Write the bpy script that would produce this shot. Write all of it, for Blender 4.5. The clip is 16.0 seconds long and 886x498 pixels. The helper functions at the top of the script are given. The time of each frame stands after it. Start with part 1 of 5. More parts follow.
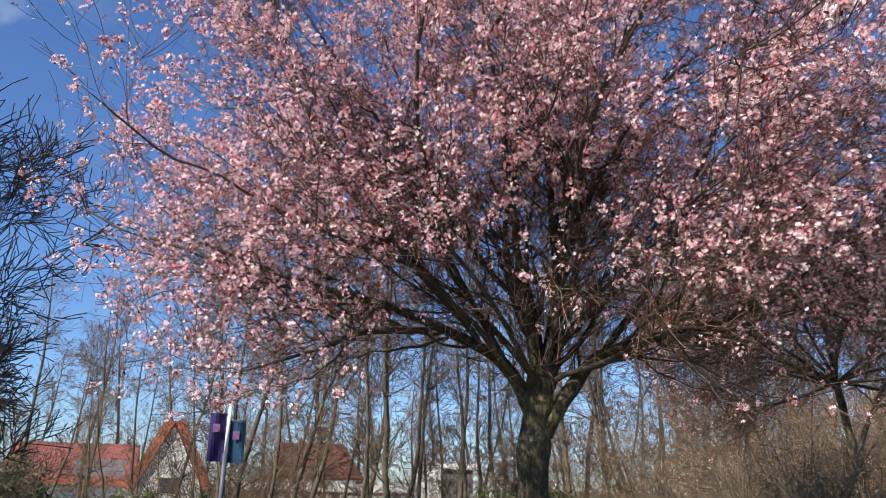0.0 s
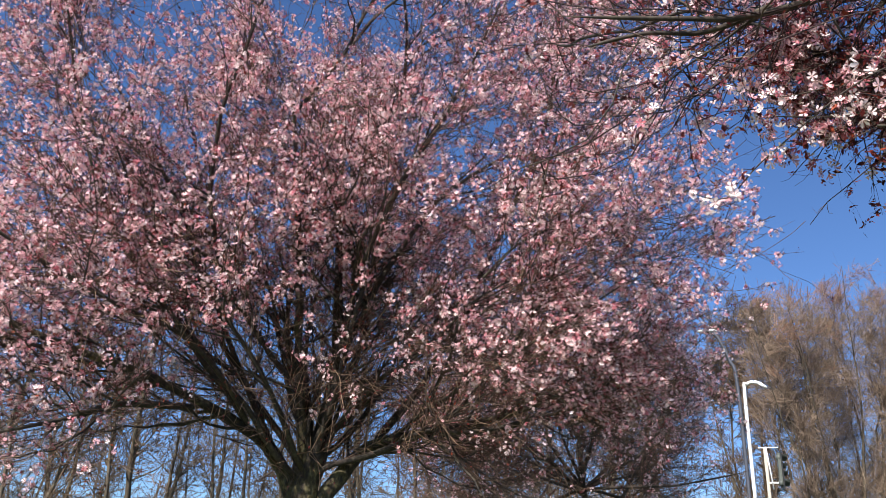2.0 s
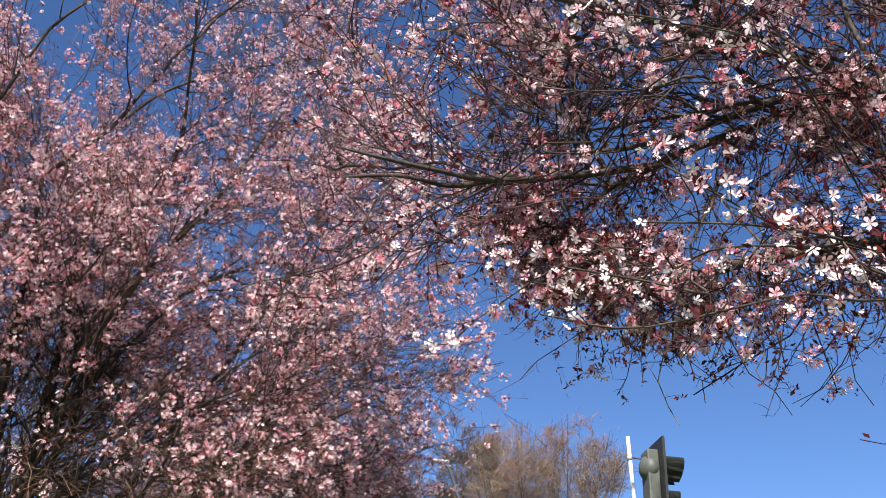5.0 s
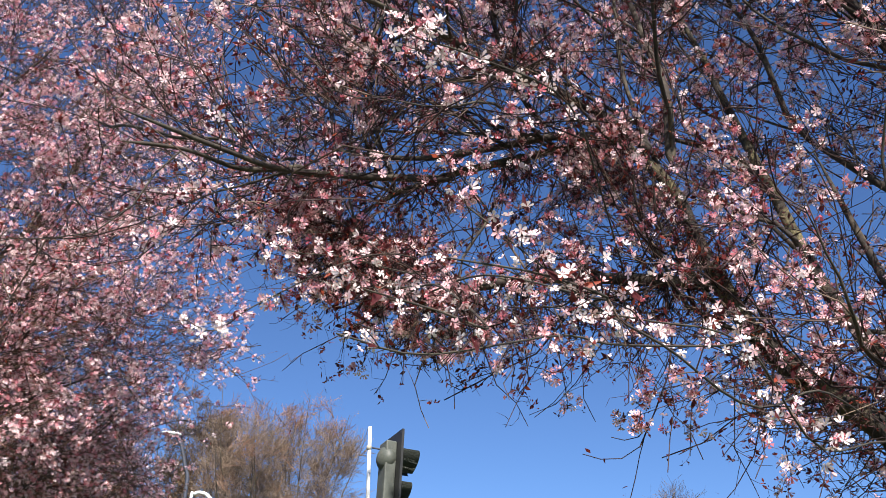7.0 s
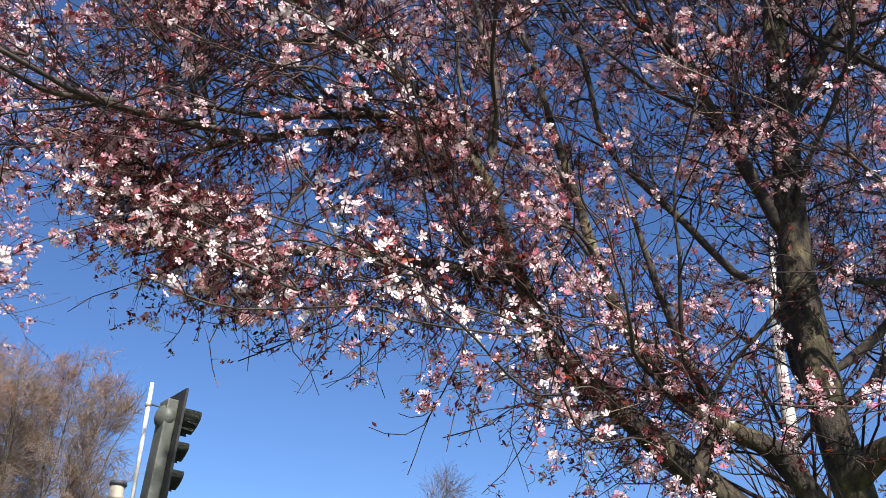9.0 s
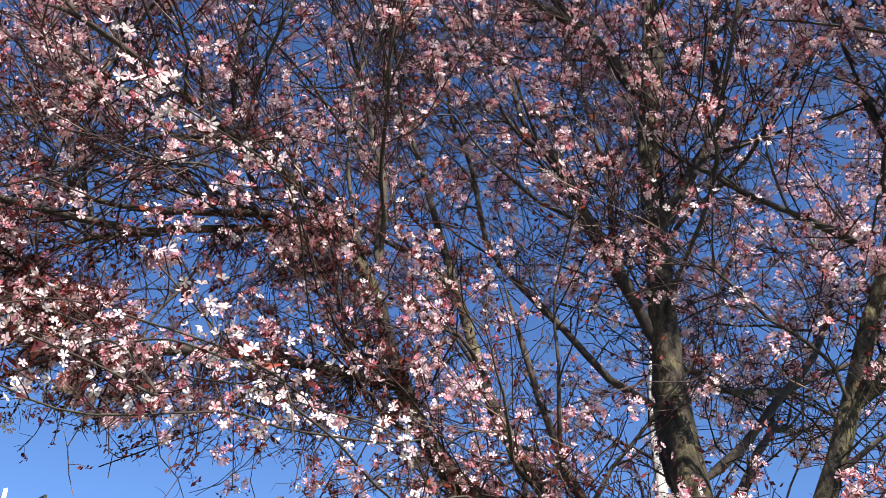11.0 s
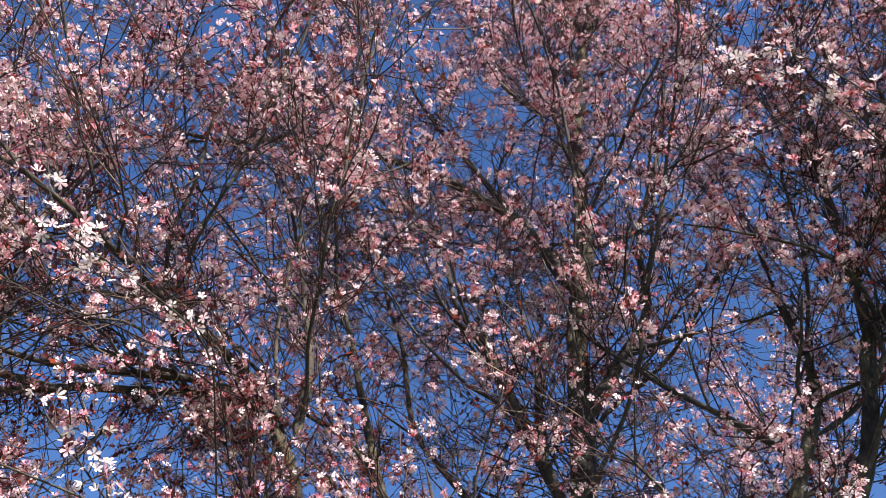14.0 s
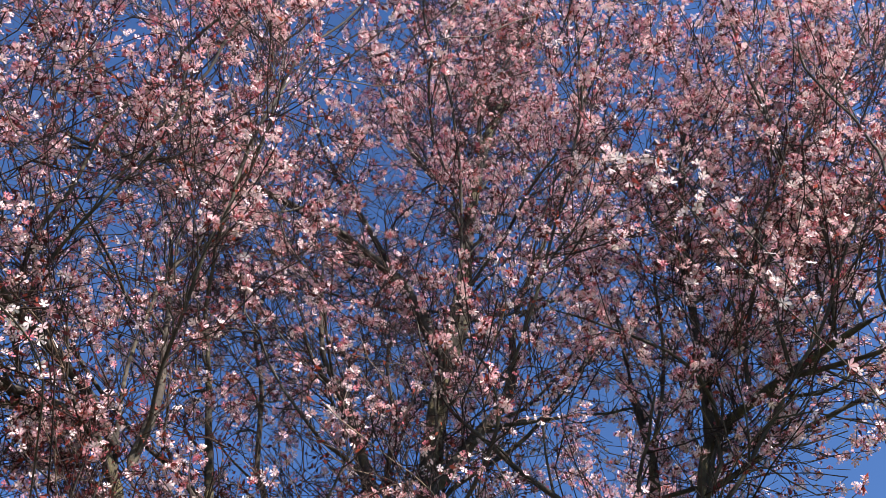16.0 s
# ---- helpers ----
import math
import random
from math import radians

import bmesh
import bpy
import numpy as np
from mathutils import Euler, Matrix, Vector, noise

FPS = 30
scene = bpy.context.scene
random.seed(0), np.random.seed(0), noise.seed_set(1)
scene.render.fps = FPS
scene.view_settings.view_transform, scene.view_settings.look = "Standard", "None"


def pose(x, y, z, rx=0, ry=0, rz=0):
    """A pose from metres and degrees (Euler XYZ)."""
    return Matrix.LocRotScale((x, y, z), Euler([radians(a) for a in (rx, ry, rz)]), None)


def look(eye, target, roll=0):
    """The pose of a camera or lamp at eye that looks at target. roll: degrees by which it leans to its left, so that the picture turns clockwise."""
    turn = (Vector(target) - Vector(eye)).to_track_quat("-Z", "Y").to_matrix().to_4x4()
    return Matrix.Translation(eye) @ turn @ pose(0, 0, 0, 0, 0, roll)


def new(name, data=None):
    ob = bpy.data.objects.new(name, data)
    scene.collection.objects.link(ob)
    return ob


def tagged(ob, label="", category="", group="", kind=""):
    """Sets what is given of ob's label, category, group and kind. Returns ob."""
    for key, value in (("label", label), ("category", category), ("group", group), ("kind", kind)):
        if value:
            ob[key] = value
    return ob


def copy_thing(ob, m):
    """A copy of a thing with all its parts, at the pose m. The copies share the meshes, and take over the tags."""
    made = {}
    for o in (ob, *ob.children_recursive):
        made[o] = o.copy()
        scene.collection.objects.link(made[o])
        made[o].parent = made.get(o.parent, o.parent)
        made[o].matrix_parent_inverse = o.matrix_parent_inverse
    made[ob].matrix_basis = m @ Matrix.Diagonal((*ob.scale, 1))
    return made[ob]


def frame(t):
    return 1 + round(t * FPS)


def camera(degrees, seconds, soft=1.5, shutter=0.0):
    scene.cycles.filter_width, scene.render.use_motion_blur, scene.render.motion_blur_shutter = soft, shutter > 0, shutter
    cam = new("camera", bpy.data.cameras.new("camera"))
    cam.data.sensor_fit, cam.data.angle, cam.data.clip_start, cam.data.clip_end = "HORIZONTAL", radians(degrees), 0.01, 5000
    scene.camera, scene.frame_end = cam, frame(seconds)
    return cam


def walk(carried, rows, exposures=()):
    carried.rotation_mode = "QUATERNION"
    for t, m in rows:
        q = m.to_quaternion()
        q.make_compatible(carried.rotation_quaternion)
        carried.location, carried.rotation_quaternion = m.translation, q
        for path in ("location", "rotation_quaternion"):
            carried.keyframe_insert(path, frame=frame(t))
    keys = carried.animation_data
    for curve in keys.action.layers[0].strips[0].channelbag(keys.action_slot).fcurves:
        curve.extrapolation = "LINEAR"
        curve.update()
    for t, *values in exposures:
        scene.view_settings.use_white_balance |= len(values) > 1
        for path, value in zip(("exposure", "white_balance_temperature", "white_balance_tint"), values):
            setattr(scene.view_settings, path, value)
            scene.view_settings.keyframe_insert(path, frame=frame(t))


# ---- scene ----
# ---- camera and its walk: seconds, place, yaw, pitch, roll ----
cam = camera(55.8, 16.0, soft=0.8)
PATH = [
    (0.0, 0.000, 0.000, 1.600, 0.00, 15.94, -1.12),
    (0.5, -0.027, 0.042, 1.591, -3.31, 17.78, -1.40),
    (1.0, -0.054, 0.071, 1.583, -8.46, 19.77, -1.30),
    (1.5, -0.052, 0.076, 1.575, -12.50, 21.61, -1.82),
    (2.0, -0.061, 0.077, 1.574, -16.37, 22.55, -2.20),
    (2.5, -0.073, 0.067, 1.570, -20.12, 23.25, -2.26),
    (3.0, -0.071, 0.037, 1.584, -23.11, 24.34, -2.47),
    (5.5, 0.012, 0.008, 1.619, -38.56, 32.22, -3.14),
    (6.0, -0.008, -0.030, 1.633, -42.75, 32.30, -2.94),
    (6.5, -0.033, -0.012, 1.607, -47.51, 31.81, -2.91),
    (7.0, -0.073, 0.015, 1.628, -52.91, 30.64, -1.98),
    (7.5, -0.083, 0.030, 1.626, -57.52, 29.86, -2.23),
    (8.0, -0.077, 0.043, 1.609, -61.25, 29.41, -2.28),
    (8.5, -0.086, 0.024, 1.609, -64.74, 29.15, -2.50),
    (9.0, -0.091, 0.018, 1.608, -68.13, 29.60, -2.42),
    (9.5, -0.093, 0.017, 1.607, -71.27, 30.35, -2.08),
    (12.0, -0.087, -0.032, 1.618, -75.73, 40.79, 1.76),
    (12.5, -0.103, -0.045, 1.617, -75.28, 43.17, 1.28),
    (13.0, -0.100, -0.083, 1.604, -75.55, 45.61, 0.52),
    (13.5, -0.077, -0.069, 1.591, -77.56, 47.77, 0.31),
    (14.0, -0.073, -0.055, 1.592, -80.85, 49.11, 0.06),
    (14.5, -0.080, -0.058, 1.594, -84.01, 50.24, -0.11),
    (15.0, -0.071, -0.071, 1.593, -86.46, 51.60, 0.06),
    (15.5, -0.062, -0.087, 1.594, -89.41, 52.48, 0.32),
    (16.0, -0.065, -0.114, 1.584, -92.55, 53.24, -0.01),
]
EXPOSURE = 0.90
walk(cam, [(t, pose(x, y, z, 90 + p, r, w)) for t, x, y, z, w, p, r in PATH], exposures=[(0.0, EXPOSURE), (9.6, EXPOSURE), (11.9, EXPOSURE + 0.38), (13.0, EXPOSURE + 0.36), (14.5, EXPOSURE + 0.34), (16.0, EXPOSURE + 0.32)])

# ---- light ----
SUN_AZ, SUN_EL = 132.0, 42.0  # degrees to the left of the y axis, and up
world = bpy.data.worlds.new("sky")
scene.world = world
world.use_nodes = True
wn, wl = world.node_tree.nodes, world.node_tree.links
sky = wn.new("ShaderNodeTexSky")
sky.sky_type, sky.sun_disc = "NISHITA", False
sky.sun_elevation, sky.sun_rotation = radians(SUN_EL), radians(-SUN_AZ)
sky.altitude, sky.air_density, sky.dust_density, sky.ozone_density = 50, 1.0, 0.0, 3.0
back = wn["Background"]
back.inputs["Strength"].default_value = 0.056
# thin cloud low in the north-west
geo = wn.new("ShaderNodeTexCoord")
cloud = wn.new("ShaderNodeTexNoise")
cloud.inputs["Scale"].default_value, cloud.inputs["Detail"].default_value, cloud.inputs["Roughness"].default_value = 4.0, 5.0, 0.55
wl.new(geo.outputs["Generated"], cloud.inputs["Vector"])
near_dir = wn.new("ShaderNodeVectorMath")
near_dir.operation = "DISTANCE"
near_dir.inputs[1].default_value = (-0.47, 0.77, 0.44)
wl.new(geo.outputs["Generated"], near_dir.inputs[0])
fall = wn.new("ShaderNodeMapRange")
fall.inputs["From Min"].default_value, fall.inputs["From Max"].default_value = 0.13, 0.02
wl.new(near_dir.outputs["Value"], fall.inputs["Value"])
dens = wn.new("ShaderNodeMapRange")
dens.inputs["From Min"].default_value, dens.inputs["From Max"].default_value = 0.38, 0.72
wl.new(cloud.outputs["Fac"], dens.inputs["Value"])
both = wn.new("ShaderNodeMath")
both.operation = "MULTIPLY"
wl.new(fall.outputs["Result"], both.inputs[0])
wl.new(dens.outputs["Result"], both.inputs[1])
mixc = wn.new("ShaderNodeMix")
mixc.data_type = "RGBA"
wl.new(both.outputs["Value"], mixc.inputs["Factor"])
rich = wn.new("ShaderNodeMix")
rich.data_type, rich.blend_type = "RGBA", "MULTIPLY"
rich.inputs["Factor"].default_value = 1.0
rich.inputs["B"].default_value = (0.86, 1.10, 1.48, 1)
wl.new(sky.outputs["Color"], rich.inputs["A"])
wl.new(rich.outputs["Result"], mixc.inputs["A"])
mixc.inputs["B"].default_value = (9.5, 10.4, 11.8, 1)
wl.new(mixc.outputs["Result"], back.inputs["Color"])

sun = new("sun", bpy.data.lights.new("sun", "SUN"))
sun.data.energy, sun.data.angle, sun.data.color = 5.0, radians(0.53), (1.0, 0.93, 0.86)
sa, se = radians(SUN_AZ), radians(SUN_EL)
sun_dir = Vector((-math.sin(sa) * math.cos(se), math.cos(sa) * math.cos(se), math.sin(se)))
sun.matrix_world = look(sun_dir * 60, (0, 0, 0))


# ---- materials ----
def material(name, colour, rough=0.8, metal=0.0):
    m = bpy.data.materials.new(name)
    m.use_nodes = True
    b = m.node_tree.nodes["Principled BSDF"]
    b.inputs["Base Color"].default_value = (*colour, 1)
    b.inputs["Roughness"].default_value, b.inputs["Metallic"].default_value = rough, metal
    return m, m.node_tree.nodes, m.node_tree.links, b


def ramp(nodes, stops):
    r = nodes.new("ShaderNodeValToRGB")
    while len(r.color_ramp.elements) < len(stops):
        r.color_ramp.elements.new(0.5)
    for e, (at, c) in zip(r.color_ramp.elements, stops):
        e.position, e.color = at, (*c, 1)
    return r


def noisy(name, stops, scale, rough=0.8, metal=0.0, bump=0.3, fine=6.0, stretch=(1, 1, 1), depth=0.01):
    """A surface whose colour wanders over two scales, with a fine relief."""
    m, n, l, b = material(name, stops[0][1], rough, metal)
    co = n.new("ShaderNodeTexCoord")
    mp = n.new("ShaderNodeMapping")
    mp.inputs["Scale"].default_value = stretch
    l.new(co.outputs["Object"], mp.inputs["Vector"])
    a, c = n.new("ShaderNodeTexNoise"), n.new("ShaderNodeTexNoise")
    for t, s in ((a, scale), (c, scale * fine)):
        t.inputs["Scale"].default_value, t.inputs["Detail"].default_value, t.inputs["Roughness"].default_value = s, 6, 0.6
        l.new(mp.outputs["Vector"], t.inputs["Vector"])
    mix = n.new("ShaderNodeMix")
    mix.inputs["Factor"].default_value = 0.45
    l.new(a.outputs["Fac"], mix.inputs["A"])
    l.new(c.outputs["Fac"], mix.inputs["B"])
    r = ramp(n, stops)
    l.new(mix.outputs["Result"], r.inputs["Fac"])
    l.new(r.outputs["Color"], b.inputs["Base Color"])
    if bump:
        bp = n.new("ShaderNodeBump")
        bp.inputs["Strength"].default_value, bp.inputs["Distance"].default_value = bump, depth
        l.new(c.outputs["Fac"], bp.inputs["Height"])
        l.new(bp.outputs["Normal"], b.inputs["Normal"])
    return m


def island(name, stops, rough=0.6, through_light=0.0):
    """A colour that differs from piece to piece of one mesh; thin pieces let light through."""
    m, n, l, b = material(name, stops[0][1], rough)
    g = n.new("ShaderNodeNewGeometry")
    r = ramp(n, stops)
    l.new(g.outputs["Random Per Island"], r.inputs["Fac"])
    l.new(r.outputs["Color"], b.inputs["Base Color"])
    b.inputs["Specular IOR Level"].default_value = 0.25
    if through_light:
        t = n.new("ShaderNodeBsdfTranslucent")
        l.new(r.outputs["Color"], t.inputs["Color"])
        mx = n.new("ShaderNodeMixShader")
        mx.inputs["Fac"].default_value = through_light
        l.new(b.outputs["BSDF"], mx.inputs[1])
        l.new(t.outputs["BSDF"], mx.inputs[2])
        l.new(mx.outputs["Shader"], n["Material Output"].inputs["Surface"])
    return m


BARK = noisy("cherry_bark", [(0.38, (0.014, 0.011, 0.009)), (0.48, (0.036, 0.027, 0.020)), (0.56, (0.085, 0.070, 0.036)), (0.66, (0.21, 0.18, 0.085))], 5, 0.9, bump=0.9, fine=7, stretch=(1, 1, 0.5), depth=0.02)
BRANCH = noisy("branch_bark", [(0.34, (0.022, 0.016, 0.013)), (0.5, (0.048, 0.036, 0.028)), (0.7, (0.12, 0.105, 0.068))], 7, 0.85, bump=0.6, depth=0.006)
TWIG = island("cherry_twig", [(0.0, (0.018, 0.010, 0.010)), (0.6, (0.045, 0.025, 0.023)), (0.85, (0.10, 0.065, 0.05)), (1.0, (0.20, 0.14, 0.10))], 0.7)
# lighter copy of the cherry twig: its sunlit look is put into the colour
LIT_TWIG = island("lit_cherry_twig", [(0.0, (0.036, 0.020, 0.016)), (0.5, (0.090, 0.054, 0.042)), (1.0, (0.27, 0.18, 0.12))], 0.75)
PETAL = island("petal", [(0.0, (0.84, 0.40, 0.45)), (0.25, (0.94, 0.60, 0.63)), (0.58, (0.97, 0.83, 0.82)), (0.82, (0.91, 0.53, 0.56)), (0.92, (0.72, 0.22, 0.27)), (1.0, (0.45, 0.09, 0.12))], 0.55, 0.28)
HEART = island("flower_heart", [(0.0, (0.45, 0.12, 0.14)), (0.6, (0.60, 0.25, 0.22)), (1.0, (0.72, 0.50, 0.30))], 0.6, 0.2)
LEAF = island("young_leaf", [(0.0, (0.055, 0.013, 0.018)), (0.5, (0.13, 0.028, 0.030)), (0.85, (0.26, 0.050, 0.038)), (1.0, (0.48, 0.10, 0.045))], 0.45, 0.5)
GREY_BARK = noisy("woodland_bark", [(0.3, (0.042, 0.032, 0.022)), (0.5, (0.090, 0.070, 0.046)), (0.7, (0.18, 0.145, 0.095))], 2.5, 0.9, bump=0.6, stretch=(1, 1, 0.3), depth=0.02)
GREY_TWIG = island("woodland_twig", [(0.0, (0.058, 0.038, 0.024)), (0.6, (0.14, 0.094, 0.058)), (1.0, (0.26, 0.18, 0.115))], 0.85)
TAN_TWIG = island("tan_twig", [(0.0, (0.12, 0.084, 0.060)), (0.6, (0.24, 0.172, 0.125)), (1.0, (0.37, 0.28, 0.20))], 0.85)
RUST_TWIG = island("budding_twig", [(0.0, (0.20, 0.105, 0.07)), (0.6, (0.32, 0.17, 0.11)), (1.0, (0.44, 0.26, 0.17))], 0.85)
BROWN_TWIG = island("brown_twig", [(0.0, (0.055, 0.042, 0.030)), (0.6, (0.13, 0.10, 0.07)), (1.0, (0.24, 0.19, 0.13))], 0.85)
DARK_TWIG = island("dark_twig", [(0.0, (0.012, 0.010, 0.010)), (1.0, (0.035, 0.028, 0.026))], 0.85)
SHRUB = island("shrub_leaf", [(0.0, (0.035, 0.045, 0.02)), (0.6, (0.07, 0.085, 0.03)), (1.0, (0.15, 0.15, 0.06))], 0.6, 0.3)
BEIGE_LEAF = island("withered_leaf", [(0.0, (0.24, 0.12, 0.06)), (0.5, (0.38, 0.21, 0.11)), (1.0, (0.50, 0.34, 0.20))], 0.8, 0.3)
BIRCH = noisy("birch_bark", [(0.36, (0.10, 0.085, 0.075)), (0.46, (0.48, 0.45, 0.41)), (0.7, (0.66, 0.64, 0.60))], 4, 0.75, bump=0.4, stretch=(1, 1, 2.5))
GRASS = noisy("grass", [(0.3, (0.035, 0.055, 0.018)), (0.5, (0.07, 0.09, 0.03)), (0.7, (0.13, 0.13, 0.06))], 0.8, 0.95, bump=0.8, fine=20)
SIGNAL = noisy("signal_housing", [(0.3, (0.060, 0.070, 0.060)), (0.55, (0.100, 0.112, 0.096)), (0.75, (0.16, 0.175, 0.15))], 6, 0.55, bump=0.15)
BLACK = noisy("black_board", [(0.3, (0.012, 0.013, 0.013)), (0.7, (0.035, 0.036, 0.036))], 8, 0.5, bump=0.1)
WHITE_POLE = noisy("white_pole", [(0.3, (0.78, 0.78, 0.76)), (0.6, (0.88, 0.88, 0.86))], 6, 0.4, bump=0.05)
GALVANISED = noisy("galvanised_steel", [(0.3, (0.34, 0.31, 0.24)), (0.7, (0.50, 0.46, 0.37))], 9, 0.5, 0.0, bump=0.1)
DARK_METAL = noisy("dark_post", [(0.3, (0.04, 0.045, 0.06)), (0.7, (0.08, 0.085, 0.105))], 5, 0.55, 0.0, bump=0.1)
RED_ROOF = noisy("red_roof", [(0.3, (0.14, 0.036, 0.030)), (0.5, (0.19, 0.055, 0.044)), (0.7, (0.25, 0.085, 0.065))], 1.5, 0.75, bump=0.3)
FASCIA = noisy("red_fascia", [(0.3, (0.42, 0.10, 0.055)), (0.7, (0.52, 0.15, 0.085))], 2, 0.5, bump=0.05)
WHITE_WALL = noisy("white_render", [(0.3, (0.74, 0.73, 0.69)), (0.7, (0.84, 0.83, 0.79))], 1.2, 0.85, bump=0.1)
GREY_PANEL = noisy("grey_panel", [(0.3, (0.16, 0.16, 0.17)), (0.7, (0.26, 0.26, 0.27))], 1.0, 0.6, bump=0.05)
DARK_GREY = noisy("dark_grey", [(0.3, (0.07, 0.065, 0.07)), (0.7, (0.14, 0.12, 0.125))], 2.0, 0.6, bump=0.2)
GLASS, *_ , gb = material("window_glass", (0.05, 0.06, 0.07), 0.08)
BANNER_P = noisy("purple_banner", [(0.3, (0.025, 0.012, 0.09)), (0.7, (0.055, 0.025, 0.16))], 3, 0.6, bump=0.05)
BANNER_T = noisy("teal_banner", [(0.3, (0.018, 0.035, 0.13)), (0.55, (0.02, 0.09, 0.17)), (0.7, (0.03, 0.18, 0.22))], 2, 0.6, bump=0.05)
PINK_PRINT = noisy("pink_print", [(0.3, (0.10, 0.035, 0.13)), (0.7, (0.30, 0.14, 0.27))], 4, 0.6, bump=0)
LENS, *_ = material("signal_lens", (0.03, 0.03, 0.03), 0.15)

rng = np.random.default_rng(7)


# ---- mesh helpers ----
def fast_mesh(name, verts, faces, mat, smooth=False):
    """A mesh from an array of corners and an array of equal-sided faces."""
    me = bpy.data.meshes.new(name)
    verts, faces = np.asarray(verts, np.float32), np.asarray(faces, np.int32)
    k = faces.shape[1]
    me.vertices.add(len(verts))
    me.vertices.foreach_set("co", verts.ravel())
    me.loops.add(faces.size)
    me.loops.foreach_set("vertex_index", faces.ravel())
    me.polygons.add(len(faces))
    me.polygons.foreach_set("loop_start", np.arange(0, faces.size, k, dtype=np.int32))
    if smooth:
        me.polygons.foreach_set("use_smooth", np.ones(len(faces), bool))
    me.materials.append(mat)
    me.update(calc_edges=True)
    return me


def mesh_part(name, me, parent, label=""):
    ob = new(name, me)
    ob.parent = parent
    return tagged(ob, label)


def part(name, bm, mat, parent, label=""):
    me = bpy.data.meshes.new(name)
    bm.to_mesh(me)
    bm.free()
    me.materials.append(mat)
    return mesh_part(name, me, parent, label)


def thing(name, at, label, category, group="", turn=0.0):
    e = new(name)
    e.empty_display_size = 0.2
    e.matrix_basis = pose(*at, 0, 0, turn)
    return tagged(e, label, category, group)


def unit(v):
    return v / np.maximum(np.linalg.norm(v, axis=-1, keepdims=True), 1e-9)


def tubes(P, R, sides):
    """Corners and faces of N tubes: P is N x K x 3, R is N x K."""
    N, K, _ = P.shape
    T = unit(np.gradient(P, axis=1))
    ref = np.where(np.abs(T[:, :1, 2:3]) > 0.9, np.array([1.0, 0, 0]), np.array([0, 0, 1.0]))
    U = unit(np.cross(T, np.broadcast_to(ref, T.shape)))
    V = np.cross(T, U)
    a = np.arange(sides) * 2 * np.pi / sides
    ring = U[:, :, None, :] * np.cos(a)[:, None] + V[:, :, None, :] * np.sin(a)[:, None]
    verts = (P[:, :, None, :] + ring * R[:, :, None, None]).reshape(-1, 3)
    n, k, s = np.meshgrid(np.arange(N), np.arange(K - 1), np.arange(sides), indexing="ij")
    i = (n * K + k) * sides
    s2 = (s + 1) % sides
    faces = np.stack([i + s, i + s2, i + sides + s2, i + sides + s], -1).reshape(-1, 4)
    return verts, faces


def smooth_line(points, count):
    """A smooth line through a few points."""
    p = np.array(points, float)
    p = np.vstack([2 * p[0] - p[1], p, 2 * p[-1] - p[-2]])
    out = []
    for u in np.linspace(0, len(p) - 3 - 1e-6, count):
        i, f = int(u), u - int(u)
        a, b, c, d = p[i:i + 4]
        out.append(0.5 * (2 * b + (c - a) * f + (2 * a - 5 * b + 4 * c - d) * f * f + (3 * b - a - 3 * c + d) * f ** 3))
    return np.array(out)


def sprout(P, R, count, t0, angle, length, K, wander, lift, outward=None, thin=0.55, inside=None, r_max=1.0, t1=1.0, taper=0.15):
    """Side shoots on N tubes: count to a tube, from t0 of its length on, leaning off by angle degrees; lift bends them up."""
    N, KP, _ = P.shape
    n = np.repeat(np.arange(N), count)
    u = (t0 + (t1 - t0) * rng.random(len(n))) * (KP - 1)
    i = np.minimum(u.astype(int), KP - 2)
    f = (u - i)[:, None]
    at = P[n, i] * (1 - f) + P[n, i + 1] * f
    r = (R[n, i] * (1 - f[:, 0]) + R[n, i + 1] * f[:, 0]) * thin
    tan = unit(P[n, i + 1] - P[n, i])
    side = rng.normal(size=tan.shape)
    if outward is not None:
        side += outward(at)
    side = unit(side - tan * (side * tan).sum(1, keepdims=True))
    a = np.radians(angle * (0.6 + 0.8 * rng.random((len(n), 1))))
    d = tan * np.cos(a) + side * np.sin(a)
    ln = length * (0.45 + 0.9 * rng.random(len(n))) * (1.15 - 0.5 * u / (KP - 1))
    pts = [at]
    for k in range(K - 1):
        d = unit(d + rng.normal(size=d.shape) * wander + np.array([0, 0, lift]))
        pts.append(pts[-1] + d * (ln / (K - 1))[:, None])
    Q = np.stack(pts, 1)
    S = np.minimum(r, r_max)[:, None] * np.linspace(1, taper, K)
    if inside is not None:
        keep = inside(Q[:, -1])
        Q, S = Q[keep], S[keep]
    return Q, S


def turns(normal, spin):
    """Turning matrices that carry z to each normal."""
    z = unit(normal)
    ref = np.where(np.abs(z[:, 2:3]) > 0.9, np.array([1.0, 0, 0]), np.array([0, 0, 1.0]))
    x = unit(np.cross(np.broadcast_to(ref, z.shape), z))
    y = np.cross(z, x)
    c, s = np.cos(spin)[:, None], np.sin(spin)[:, None]
    return np.stack([x * c + y * s, y * c - x * s, z], -1)


def scatter(verts, faces, at, normal, size):
    """Copies of a small form at many places, as one set of corners and faces."""
    M = turns(normal, rng.random(len(at)) * 2 * np.pi) * size[:, None, None]
    V = np.einsum("nij,vj->nvi", M, verts) + at[:, None, :]
    F = faces[None] + (np.arange(len(at)) * len(verts))[:, None, None]
    return V.reshape(-1, 3), F.reshape(-1, faces.shape[1])


